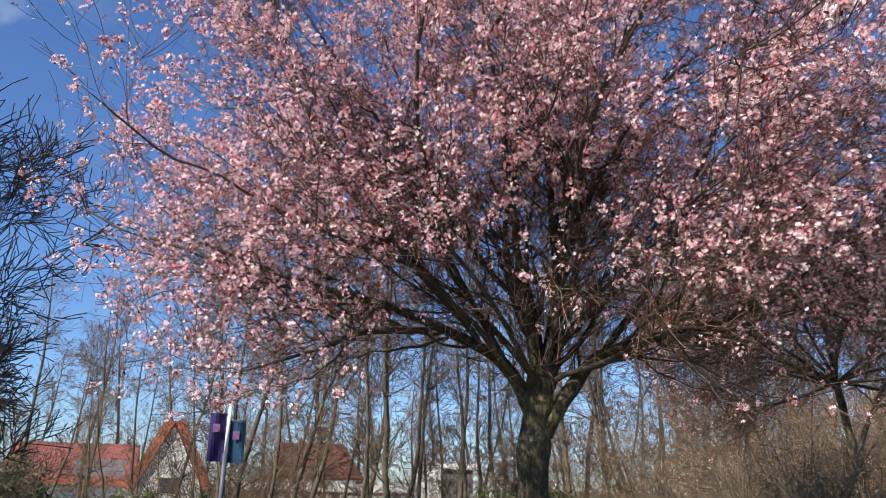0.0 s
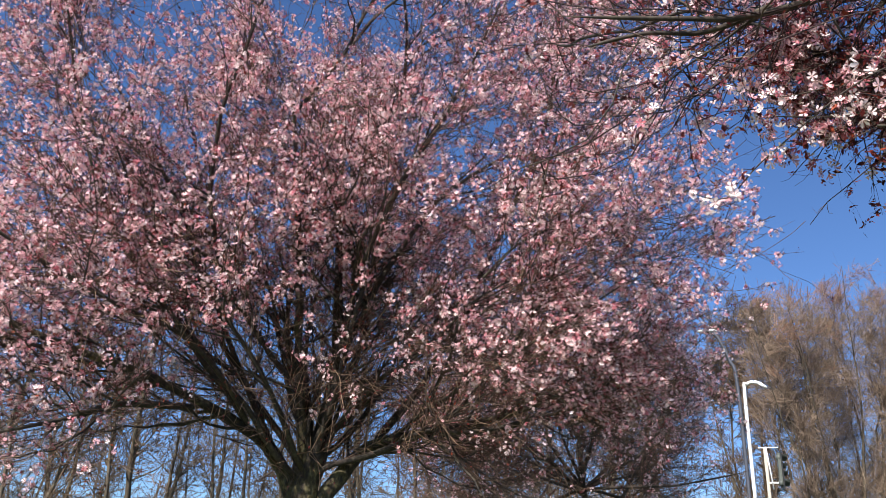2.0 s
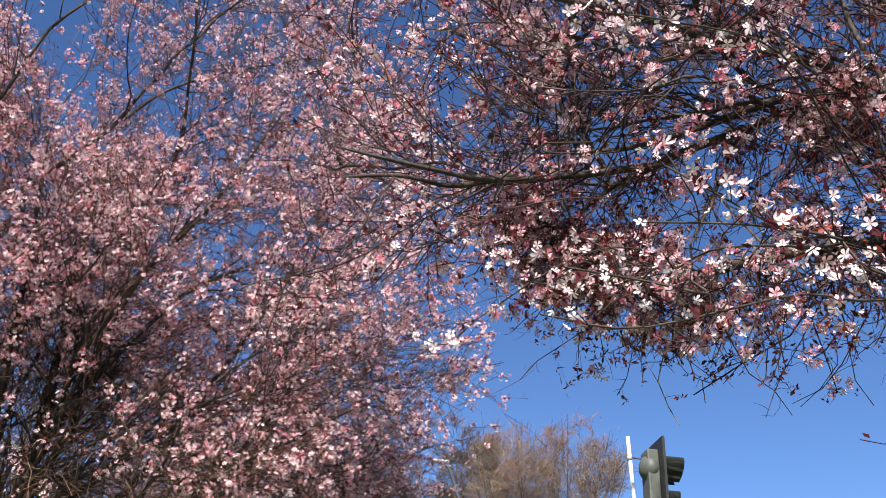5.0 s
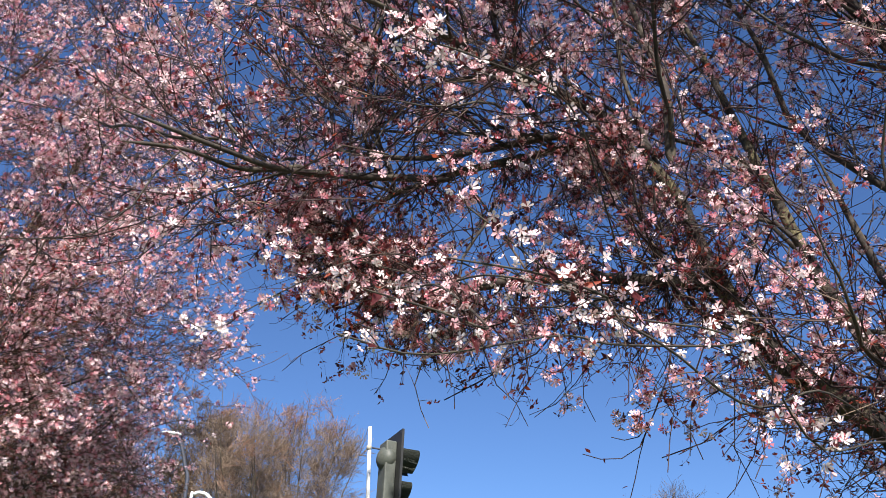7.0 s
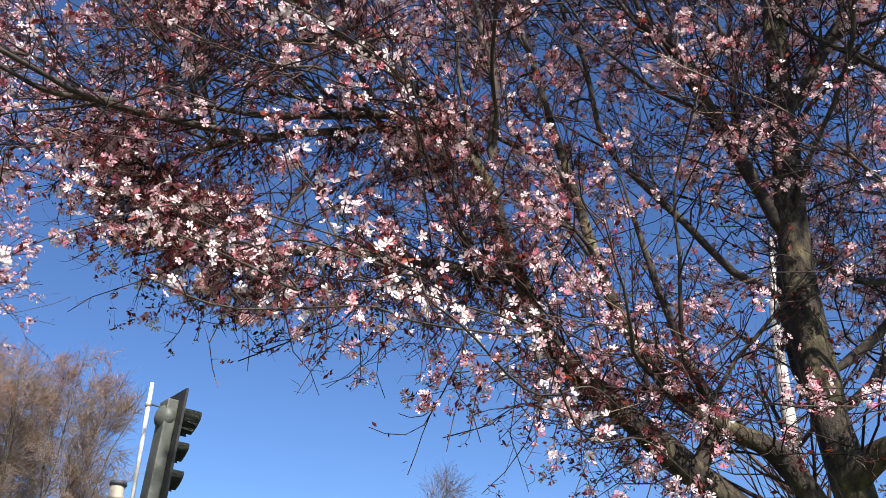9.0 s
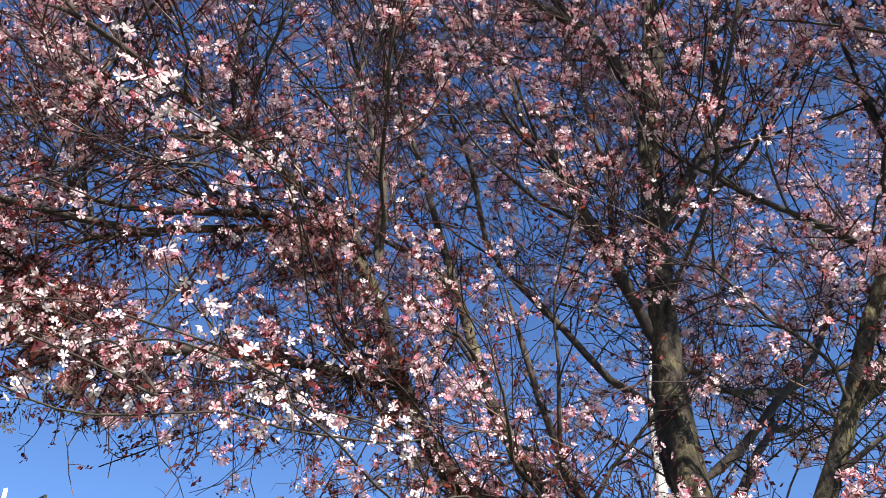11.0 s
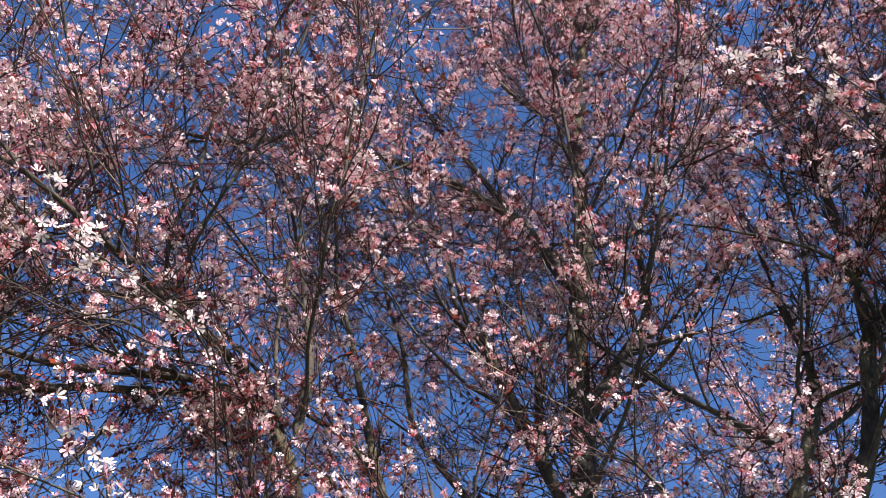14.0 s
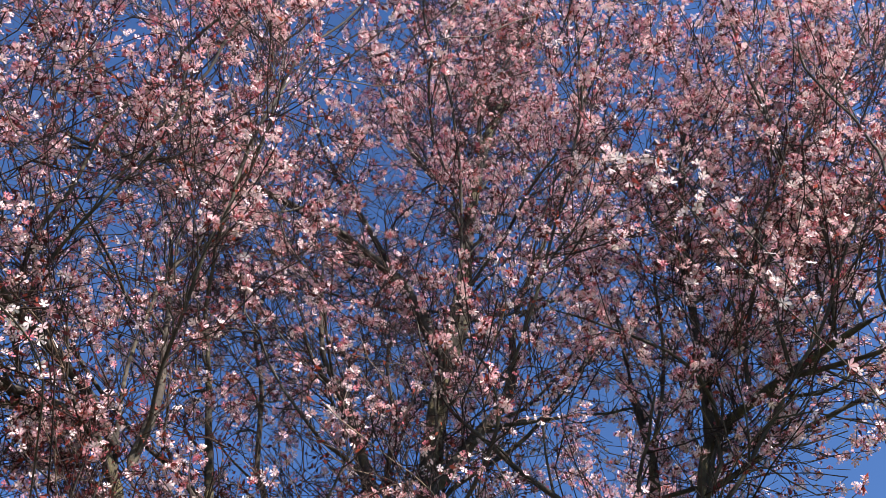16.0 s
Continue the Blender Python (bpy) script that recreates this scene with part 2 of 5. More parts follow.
def petals(cup, rounded):
    """A five-petalled flower one across its radius. rounded: each petal of three faces, else of one."""
    v, f = [(0, 0, 0)], []
    for k in range(5):
        a = k * 2 * np.pi / 5
        ca, sa_ = np.cos(a), np.sin(a)
        prof = [(0.10, 0, 0), (0.38, 0.17 + 0.04 * np.sin(7 * k), 0.05), (0.76, 0.29, 0.02 + 0.08 * np.sin(5 * k)), (1.0, 0.03 + 0.06 * np.sin(3 * k), -0.09), (0.74, -0.30, 0.08 * np.cos(4 * k)), (0.36, -0.17 + 0.04 * np.cos(9 * k), 0.05)] if rounded else [(0.02, 0, 0), (0.95, 0.38, 0), (0.95, -0.38, 0)]
        b = len(v) - 1
        for x, y, z in prof[1:]:
            z = z + cup * x ** 1.4
            v.append((x * ca - y * sa_, x * sa_ + y * ca, z))
        f += [(0, b + 1, b + 2, b + 3), (0, b + 3, b + 4, b + 5)] if rounded else [(0, b + 1, b + 2)]
    return np.array(v), np.array(f)


def bud_form():
    """A short pointed leaf or bud of one face."""
    return np.array([(0, 0, 0), (0.05, 0.24, 0.45), (0, 0, 1.0), (0.05, -0.24, 0.45)]), np.array([(0, 1, 2, 3)])


def leaf_form():
    """A folded pointed leaf, one long."""
    v = np.array([(0, 0, 0), (0.35, 0.2, 0.10), (1.0, 0, 0.02), (0.35, -0.2, 0.10), (0.4, 0, -0.02)])
    f = np.array([(0, 4, 2, 1), (0, 3, 2, 4)])
    return v[:, [2, 1, 0]] * np.array([1, 1, 1]), f


def heart_form():
    """The sepals and stamens in the middle of a flower."""
    v, f = [], []
    for k in range(5):
        a = k * 2 * np.pi / 5 + 0.6
        c, s = np.cos(a), np.sin(a)
        b = len(v)
        v += [(0.02 * c, 0.02 * s, 0.0), (0.30 * c - 0.05 * s, 0.30 * s + 0.05 * c, 0.45), (0.34 * c, 0.34 * s, 0.5), (0.30 * c + 0.05 * s, 0.30 * s - 0.05 * c, 0.45)]
        f.append((b, b + 1, b + 2, b + 3))
    b = len(v)
    v += [(0, 0, -0.6), (0.13, 0, -0.05), (-0.07, 0.12, -0.05), (-0.07, -0.12, -0.05)]
    f += [(b, b + 1, b + 2, b), (b, b + 2, b + 3, b), (b, b + 3, b + 1, b)]
    return np.array(v), np.array(f[:5])


# ---- ground ----
def ground():
    """One sheet to the horizon, level round the trees and falling a little towards the wood."""
    radii = [0.5, 3, 6, 10, 15, 20, 26, 33, 40, 55, 80, 140, 400, 1500, 4000]
    seg = 48
    v, f = [(0, 0, 0)], []
    for r in radii:
        drop = -1.3 * min(1, max(0, (r - 14) / 24)) ** 2
        for s in range(seg):
            a = s * 2 * math.pi / seg
            v.append((r * math.cos(a), r * math.sin(a), drop + (0.05 * noise.noise((r * math.cos(a), r * math.sin(a), 0)) if r > 3 else 0)))
    for s in range(seg):
        f.append((0, 1 + s, 1 + (s + 1) % seg))
    for k in range(len(radii) - 1):
        for s in range(seg):
            a, b = 1 + k * seg + s, 1 + k * seg + (s + 1) % seg
            f.append((a, a + seg, b + seg, b))
    me = bpy.data.meshes.new("ground")
    me.from_pydata(v, [], f)
    for p in me.polygons:
        p.use_smooth = True
    me.materials.append(GRASS)
    tagged(new("ground", me), "rough spring grass over gently falling ground", "ground", kind="structure")


def ground_z(x, y):
    return -1.3 * min(1, max(0, (math.hypot(x, y) - 14) / 24)) ** 2


ground()


# ---- blossoming trees ----
def blossom_tree(base, label, trunk, limbs, free, crown, spec, bare):
    """A blossoming cherry plum. trunk and limbs: lines of points with the radius at both ends; free: further limbs, as start on the trunk's line,
    direction and length; crown: centre and half axes; bare(p): how thickly the twigs flower, 0 to 1."""
    tree = thing("cherry_plum_tree", base, label, "tree", "blossoming cherry plums")
    off = np.array(base)
    c, h = np.array(crown[0]), np.array(crown[1])

    def inside(p):
        q = (p - c) / h
        r = np.linalg.norm(q, axis=1)
        return (r < 0.86 + 0.26 * rng.random(len(p))) & (p[:, 2] > spec["floor"](p)) & (np.linalg.norm(p - np.array([0, 0, 1.6]), axis=1) > 1.25)

    def outward(p):
        return unit(p - c) * 0.8

    lines = [("trunk", smooth_line(trunk[0], 44), trunk[1], trunk[2], 14)]
    lines += [("limb", smooth_line(pts, 26), r0, r1, 10) for pts, r0, r1 in limbs]
    wood = np.concatenate([q[1] for q in lines])
    for at, aim, ln, r0 in free:
        d = np.array(aim, float)
        p = wood[np.argmin(np.linalg.norm(wood - np.array(at), axis=1))]
        r0 *= spec.get("slim", 0.62)
        d /= np.linalg.norm(d)
        pts = [p]
        for k in range(13):
            d = unit(d + rng.normal(size=3) * (0.15 if r0 < 0.024 else spec.get("bend", 0.085)) + np.array([0, 0, 0.03]))
            p = p + d * ln / 13
            pts.append(p)
        lines.append(("limb", smooth_line(pts, 26), r0, 0.006, 8))
    P1, R1 = [], []
    for kind, pts, r0, r1, sides in lines:
        u = np.linspace(0, 1, len(pts))
        rad = r0 + (r1 - r0) * u ** 0.8
        if kind == "trunk":
            rad = rad + 0.10 * r0 * np.exp(-u * 14) * 4
            wob = 1 + 0.07 * np.sin(u * 23) + 0.05 * np.sin(u * 41 + 1)
            rad = rad * wob
        else:
            rad = rad * (1 + 0.06 * np.sin(u * 31 + r0 * 90)) * np.clip((1 - u) * 9, 0.08, 1) * np.clip(0.12 + u * 22, 0, 1)
        v, f = tubes((pts - off)[None], rad[None], sides)
        if r0 > 0.03:
            ring = np.repeat(rad, sides)
            v = v + np.array([list(noise.noise_vector(Vector(q * 7.0))) for q in v]) * ring[:, None] * 0.22
        mesh_part(kind, fast_mesh(kind, v, f, BARK if r0 > 0.045 else BRANCH, True), tree)
        if kind == "limb":
            uu = np.linspace(0, len(pts) - 1, 14)
            i = np.minimum(uu.astype(int), len(pts) - 2)
            P1.append(pts[i] + (pts[i + 1] - pts[i]) * (uu - i)[:, None])
            R1.append(np.interp(uu, np.arange(len(pts)), rad))
    if "upper" in spec:  # the upper trunk bears boughs too
        tp = lines[0][1]
        cut = tp[tp[:, 2] > spec["upper"]]
        uu = np.linspace(0, len(cut) - 1.001, 14)
        i = uu.astype(int)
        for _ in range(3):
            P1.append(cut[i] + (cut[i + 1] - cut[i]) * (uu - i)[:, None])
            R1.append(np.linspace(trunk[1] * 0.55, trunk[2], 14))
    P1, R1 = np.array(P1), np.array(R1)
    n2, n3, n4, n5 = spec["counts"]
    P2, R2 = sprout(P1, R1, n2, 0.22, 42, spec["len2"], 10, 0.22, spec.get("lift", 0.07), outward, 0.5, None, spec["thick"])
    # long limbs bear the most side shoots
    reach = np.linalg.norm(np.diff(P1, axis=1), axis=2).sum(1) / spec.get("full", 0.1)
    kept = inside(P2[:, -1]) & (rng.random(len(P2)) < np.clip(np.repeat(reach, n2), 0.15, 1) * (spec["open"](P2[:, 0]) if "open" in spec else 1))
    P2, R2 = P2[kept], R2[kept]
    P3, R3 = sprout(P2, R2, n3, 0.2, 44, spec["len3"], 6, 0.20, spec.get("lift", 0.07) * 1.6, outward, 0.6, inside, spec["thick"] * 0.5, taper=0.3)
    P4, R4 = sprout(P3, R3, n4, 0.1, 44, spec["len4"], spec.get("joints", 3), 0.24, spec.get("lift", 0.07), outward, 0.65, inside, spec["thick"] * 0.26, taper=0.5)
    P5, R5 = sprout(P4, R4, n5, 0.1, 45, spec["len5"], 2, 0.18, 0.03, None, 0.8, inside, spec["thick"] * 0.2, taper=0.6)
    Pi, Ri = sprout(P1, R1, spec["inner"], 0.03, 42, spec.get("inner_len", 1.0), 6, 0.36, 0.10, None, 0.3, None, 0.006, t1=0.45, taper=0.3)
    Pj, Rj = sprout(Pi, Ri, 6, 0.15, 40, 0.32, spec.get("joints", 3), 0.3, 0.08, None, 0.6, None, 0.003, taper=0.5)
    P3, R3, P4, R4 = np.concatenate([P3, Pi]), np.concatenate([R3, Ri]), np.concatenate([P4, Pj]), np.concatenate([R4, Rj])
    least = spec["least"]
    R3, R4, R5 = np.maximum(R3, least * 1.5), np.maximum(R4, least), np.maximum(R5, least * 0.75)
    F4, F5 = P4, P5
    if "thicket" in spec:  # fine bare twigs that fill the crown
        cnt, ln, sub, rad, keep_of = spec["thicket"]
        Pk, Rk = sprout(P2, R2, cnt, 0.02, 50, ln, spec.get("joints", 3), 0.26, spec.get("lift", 0.03), None, 0.6, None, rad, taper=0.5)
        ok = (np.linalg.norm(Pk[:, -1] - np.array([0, 0, 1.6]), axis=1) > 1.25) & (rng.random(len(Pk)) < keep_of(Pk[:, 1])) & (Pk[:, -1, 2] > spec["floor"](Pk[:, -1])) & (np.linalg.norm((Pk[:, -1] - c) / h, axis=1) < 1.02)
        Pk, Rk = Pk[ok], np.maximum(Rk[ok], rad * 0.5)
        Pm, Rm = sprout(Pk, Rk, sub, 0.1, 48, ln * 0.5, 2, 0.3, 0.0, None, 0.8, None, rad * 0.8, taper=0.6)
        few = rng.random(len(Pk)) < spec["thicket_flowers"]
        F4 = np.concatenate([P4, Pk[few]])
        P4, R4, P5, R5 = np.concatenate([P4, Pk]), np.concatenate([R4, Rk]), np.concatenate([P5, Pm]), np.concatenate([R5, Rm])
    for cnt, which, ln in spec.get("droop", ()):
        Pd, Rd = sprout(P1[which], R1[which], cnt, 0.10, 65, ln, 7, 0.42, -0.10, lambda p: np.array([0, 0, -1.4]) * np.ones((len(p), 1)), 0.3, None, 0.0034, taper=0.4)
        ok = Pd[:, -1, 2] > spec["floor"](Pd[:, -1]) - 0.12
        Pd, Rd = Pd[ok], Rd[ok]
        P3d, R3d = sprout(Pd, Rd, 9, 0.15, 60, 0.13, 4, 0.6, -0.03, None, 0.7, None, 0.0026, taper=0.5)
        tips = np.repeat(P3d[::2, -1], 4, 0)
        lv, lf = leaf_form()
        v, f = scatter(lv, lf, tips + rng.normal(size=tips.shape) * 0.006 - off, rng.normal(size=tips.shape), 0.010 + 0.008 * rng.random(len(tips)))
        tagged(mesh_part("bud_cover", fast_mesh("bud_cover", v, f, LEAF), tree, "dark closed buds on drooping twigs"), kind="stuff")
        pad = np.linspace(0, 6, P3.shape[1]).round().astype(int)
        P3, R3 = np.concatenate([P3, Pd[:, pad]]), np.concatenate([R3, Rd[:, pad]])
        P4, R4 = np.concatenate([P4, P3d]), np.concatenate([R4, R3d])
        F4 = np.concatenate([F4, P3d[::2]])
    free_of = spec.get("clear")
    if free_of is not None:
        F4, F5 = F4[free_of(F4, 0.14)], F5[free_of(F5, 0.0)]
        P3, R3, P4, R4, P5, R5 = [a[free_of(q, deep)] for q, pair, deep in ((P3, (P3, R3), 0.24), (P4, (P4, R4), 0.15), (P5, (P5, R5), 0.0)) for a in pair]
    order = np.argsort(np.linalg.norm(P2[:, 0] - np.array(spec["heart"]), axis=1))
    for k in order[:280]:
        v, f = tubes(P2[k:k + 1] - off, R2[k:k + 1], 6)
        mesh_part("branch", fast_mesh("branch", v, f, BRANCH, True), tree)
    P2, R2 = P2[order[280:]], R2[order[280:]]
    for nm, P, R, sides, mt in (("branchwork", P2, R2, 6, BRANCH), ("boughwork", P3, R3, 3, spec["twig"]), ("shootwork", P4, R4, 3, spec["twig"]), ("twigwork", P5, R5, 3, spec["twig"])):
        v, f = tubes(P - off, R, sides)
        tagged(mesh_part(nm, fast_mesh(nm, v, f, mt, nm in ("branchwork", "boughwork")), tree), kind="stuff")
    Ps, Rs, Pt = None, None, None
    if "sprays" in spec:  # single flowering shoots
        Ps = []
        for q in spec["sprays"]:
            q0, q1 = np.array(q[0]), np.array(q[1])
            root = wood[np.argmin(np.linalg.norm(wood - (q0 + (q0 - q1) * 1.5), axis=1))]
            Ps.append(smooth_line([root, root * 0.45 + q0 * 0.55 + np.array([0, 0, 0.06])] + q, 24))
        Ps = np.array(Ps)
        Rs = np.linspace(0.0030, 0.0012, 24) * np.ones((len(Ps), 1))
        for k in range(len(Ps)):
            v, f = tubes(Ps[k:k + 1] - off, Rs[k:k + 1], 6)
            mesh_part("flowering_shoot", fast_mesh("flowering_shoot", v, f, BRANCH, True), tree)
        Pt, Rt = sprout(Ps, Rs, 22, 0.35, 55, 0.07, 3, 0.2, 0.05, None, 0.7, None, 0.0016, taper=0.6)
        v, f = tubes(Pt - off, Rt, 3)
        tagged(mesh_part("spurwork", fast_mesh("spurwork", v, f, TWIG), tree), kind="stuff")
    # flowers sit along the last two ranks of shoots
    at, nrm, knots = [], [], []
    for P, per in ((F4, spec["per4"]), (F5, spec["per5"])):
        n = np.repeat(np.arange(len(P)), per)
        K = P.shape[1]
        # the flowers of a shoot gather in a bunch round a spur
        spot = rng.random(len(P)) ** 0.7
        bunch = spec["bunch"] * (0.6 + 0.8 * rng.random(len(P)))
        u = np.clip(np.repeat(spot, per) + rng.normal(size=len(n)) * bunch[n] * 0.7 / spec["len4"], 0, 0.999) * (K - 1)
        i = np.minimum(u.astype(int), K - 2)
        f = (u - i)[:, None]
        p = P[n, i] * (1 - f) + P[n, i + 1] * f
        d = unit(rng.normal(size=p.shape) + np.array([0, 0, 0.25]))
        p = p + d * (0.007 + bunch[n] * rng.random(len(n)) ** 0.6)[:, None]
        mid = P[:, P.shape[1] // 2]
        lush = np.array([noise.noise(Vector(q * 2.6)) + 0.6 * noise.noise(Vector(q * 9.0)) for q in mid])
        some = rng.random(len(P)) < spec["share"] * bare(mid) * np.clip(spec.get("lush", 0.62) + 2.0 * lush, 0.02, 1.7)
        pick = some[n] & (rng.random(len(n)) < 0.8)
        at.append(p[pick])
        nrm.append(d[pick])
        m2 = (rng.random(len(n)) < spec["budding"] * np.clip(0.25 + bare(mid), 0.2, 1.0)[n])
        knots.append(p[m2] - d[m2] * 0.008)
    at, nrm = np.concatenate(at), np.concatenate(nrm)
    if Pt is not None:
        n = np.repeat(np.arange(len(Pt)), 3)
        n = n[rng.random(len(n)) < 0.7]
        d = unit(rng.normal(size=(len(n), 3)) + np.array([-0.3, -0.3, 0.2]))
        p = Pt[n, 1 + rng.integers(0, 2, len(n))] + d * (0.01 + 0.014 * rng.random((len(n), 1)))
        at, nrm = np.concatenate([at, p]), np.concatenate([nrm, d])
    return tree, off, at, nrm, np.concatenate(knots)


def dress(tree, off, at, nrm, knots, near, size, leaf_share, singles, leaf_len=0.024):
    """Petals, hearts and young leaves on a tree; near(p): where flowers are built finely; singles: how many of those are parts of their own."""
    fine = near(at)
    s = size * (0.68 + 0.5 * rng.random(len(at))) * np.clip(np.linalg.norm(at - np.array([0, 0, 1.6]), axis=1) / 1.9, 0.60, 1.0)
    hv, hf = heart_form()
    order = np.argsort(rng.random(fine.sum()))
    idx = np.where(fine)[0][order]
    alone, joined = idx[:singles], idx[singles:]
    V, F, base = [], [], 0
    rest = np.where(~fine)[0]
    for cup in (0.25, 0.55, 0.95):
        sel = rest[rng.integers(0, 3, len(rest)) == 0] if cup != 0.95 else rest
        rest = np.setdiff1d(rest, sel) if cup != 0.95 else rest[:0]
        pv, pf = petals(cup, False)
        v, f = scatter(pv, pf, at[sel] - off, nrm[sel], s[sel])
        V.append(v)
        F.append(f + base)
        base += len(v)
    tagged(mesh_part("blossom", fast_mesh("blossom", np.concatenate(V), np.concatenate(F), PETAL), tree, "pale pink five-petalled blossom"), kind="stuff")
    if len(joined):
        V, F, base = [], [], 0
        for q, cup in enumerate((0.15, 0.4, 0.75, 1.5)):
            pv, pf = petals(cup, True)
            sel = joined[q::4]
            if not len(sel):
                continue
            v, f = scatter(pv * np.array([1, 1, 1.0]) * (1.0 if cup < 1 else 0.7), pf, at[sel] - off, nrm[sel], s[sel])
            V.append(v)
            F.append(f + base)
            base += len(v)
        tagged(mesh_part("blossom", fast_mesh("blossom", np.concatenate(V), np.concatenate(F), PETAL), tree, "open pale pink blossom"), kind="stuff")
    v, f = scatter(hv, hf, at[idx] - off, nrm[idx], s[idx])
    if len(idx):
        tagged(mesh_part("flower_heart", fast_mesh("flower_heart", v, f, HEART), tree, "dark pink hearts of the flowers"), kind="stuff")
    rest = np.where(~fine)[0][::6]
    v, f = scatter(np.array([(0.32, 0, 0.12), (-0.28, 0.2, 0.12), (-0.1, -0.25, -0.5)]), np.array([(0, 1, 2)]), at[rest] - off, nrm[rest], s[rest])
    tagged(mesh_part("flower_heart", fast_mesh("flower_heart", v, f, HEART), tree, "dark pink hearts of the flowers"), kind="stuff")
    forms = [fast_mesh("blossom", *petals(cup, True), PETAL) for cup in (0.15, 0.35, 0.6, 1.1)]
    M = turns(nrm[alone], rng.random(len(alone)) * 6.28) if len(alone) else []
    for k, j in enumerate(alone):
        ob = mesh_part("blossom", forms[k % 4], tree)
        m = Matrix([list(r) for r in M[k] * s[j]]).to_4x4()
        m.translation = Vector(at[j] - off)
        ob.matrix_basis = m
    # young leaves
    lv, lf = leaf_form()
    pick = np.repeat(np.arange(len(at)), 2)
    pick = pick[rng.random(len(pick)) < leaf_share / 2]
    d = unit(nrm[pick] + rng.normal(size=(len(pick), 3)) * 0.6)
    v, f = scatter(lv, lf, at[pick] - nrm[pick] * 0.01 - off, d, (leaf_len * (0.45 + rng.random(len(pick)) ** 1.5)))
    d = unit(rng.normal(size=knots.shape) + np.array([0, 0, 0.3]))
    bv, bf = bud_form()
    v2, f2 = scatter(bv, bf, knots - off, d, leaf_len * (0.45 + 0.75 * rng.random(len(knots))))
    tagged(mesh_part("bud_foliage", fast_mesh("bud_foliage", v2, f2, LEAF), tree, "dark red buds and unfolding leaves"), kind="stuff")
    tagged(mesh_part("young_foliage", fast_mesh("young_foliage", v, f, LEAF), tree, "small coppery red young leaves"), kind="stuff")


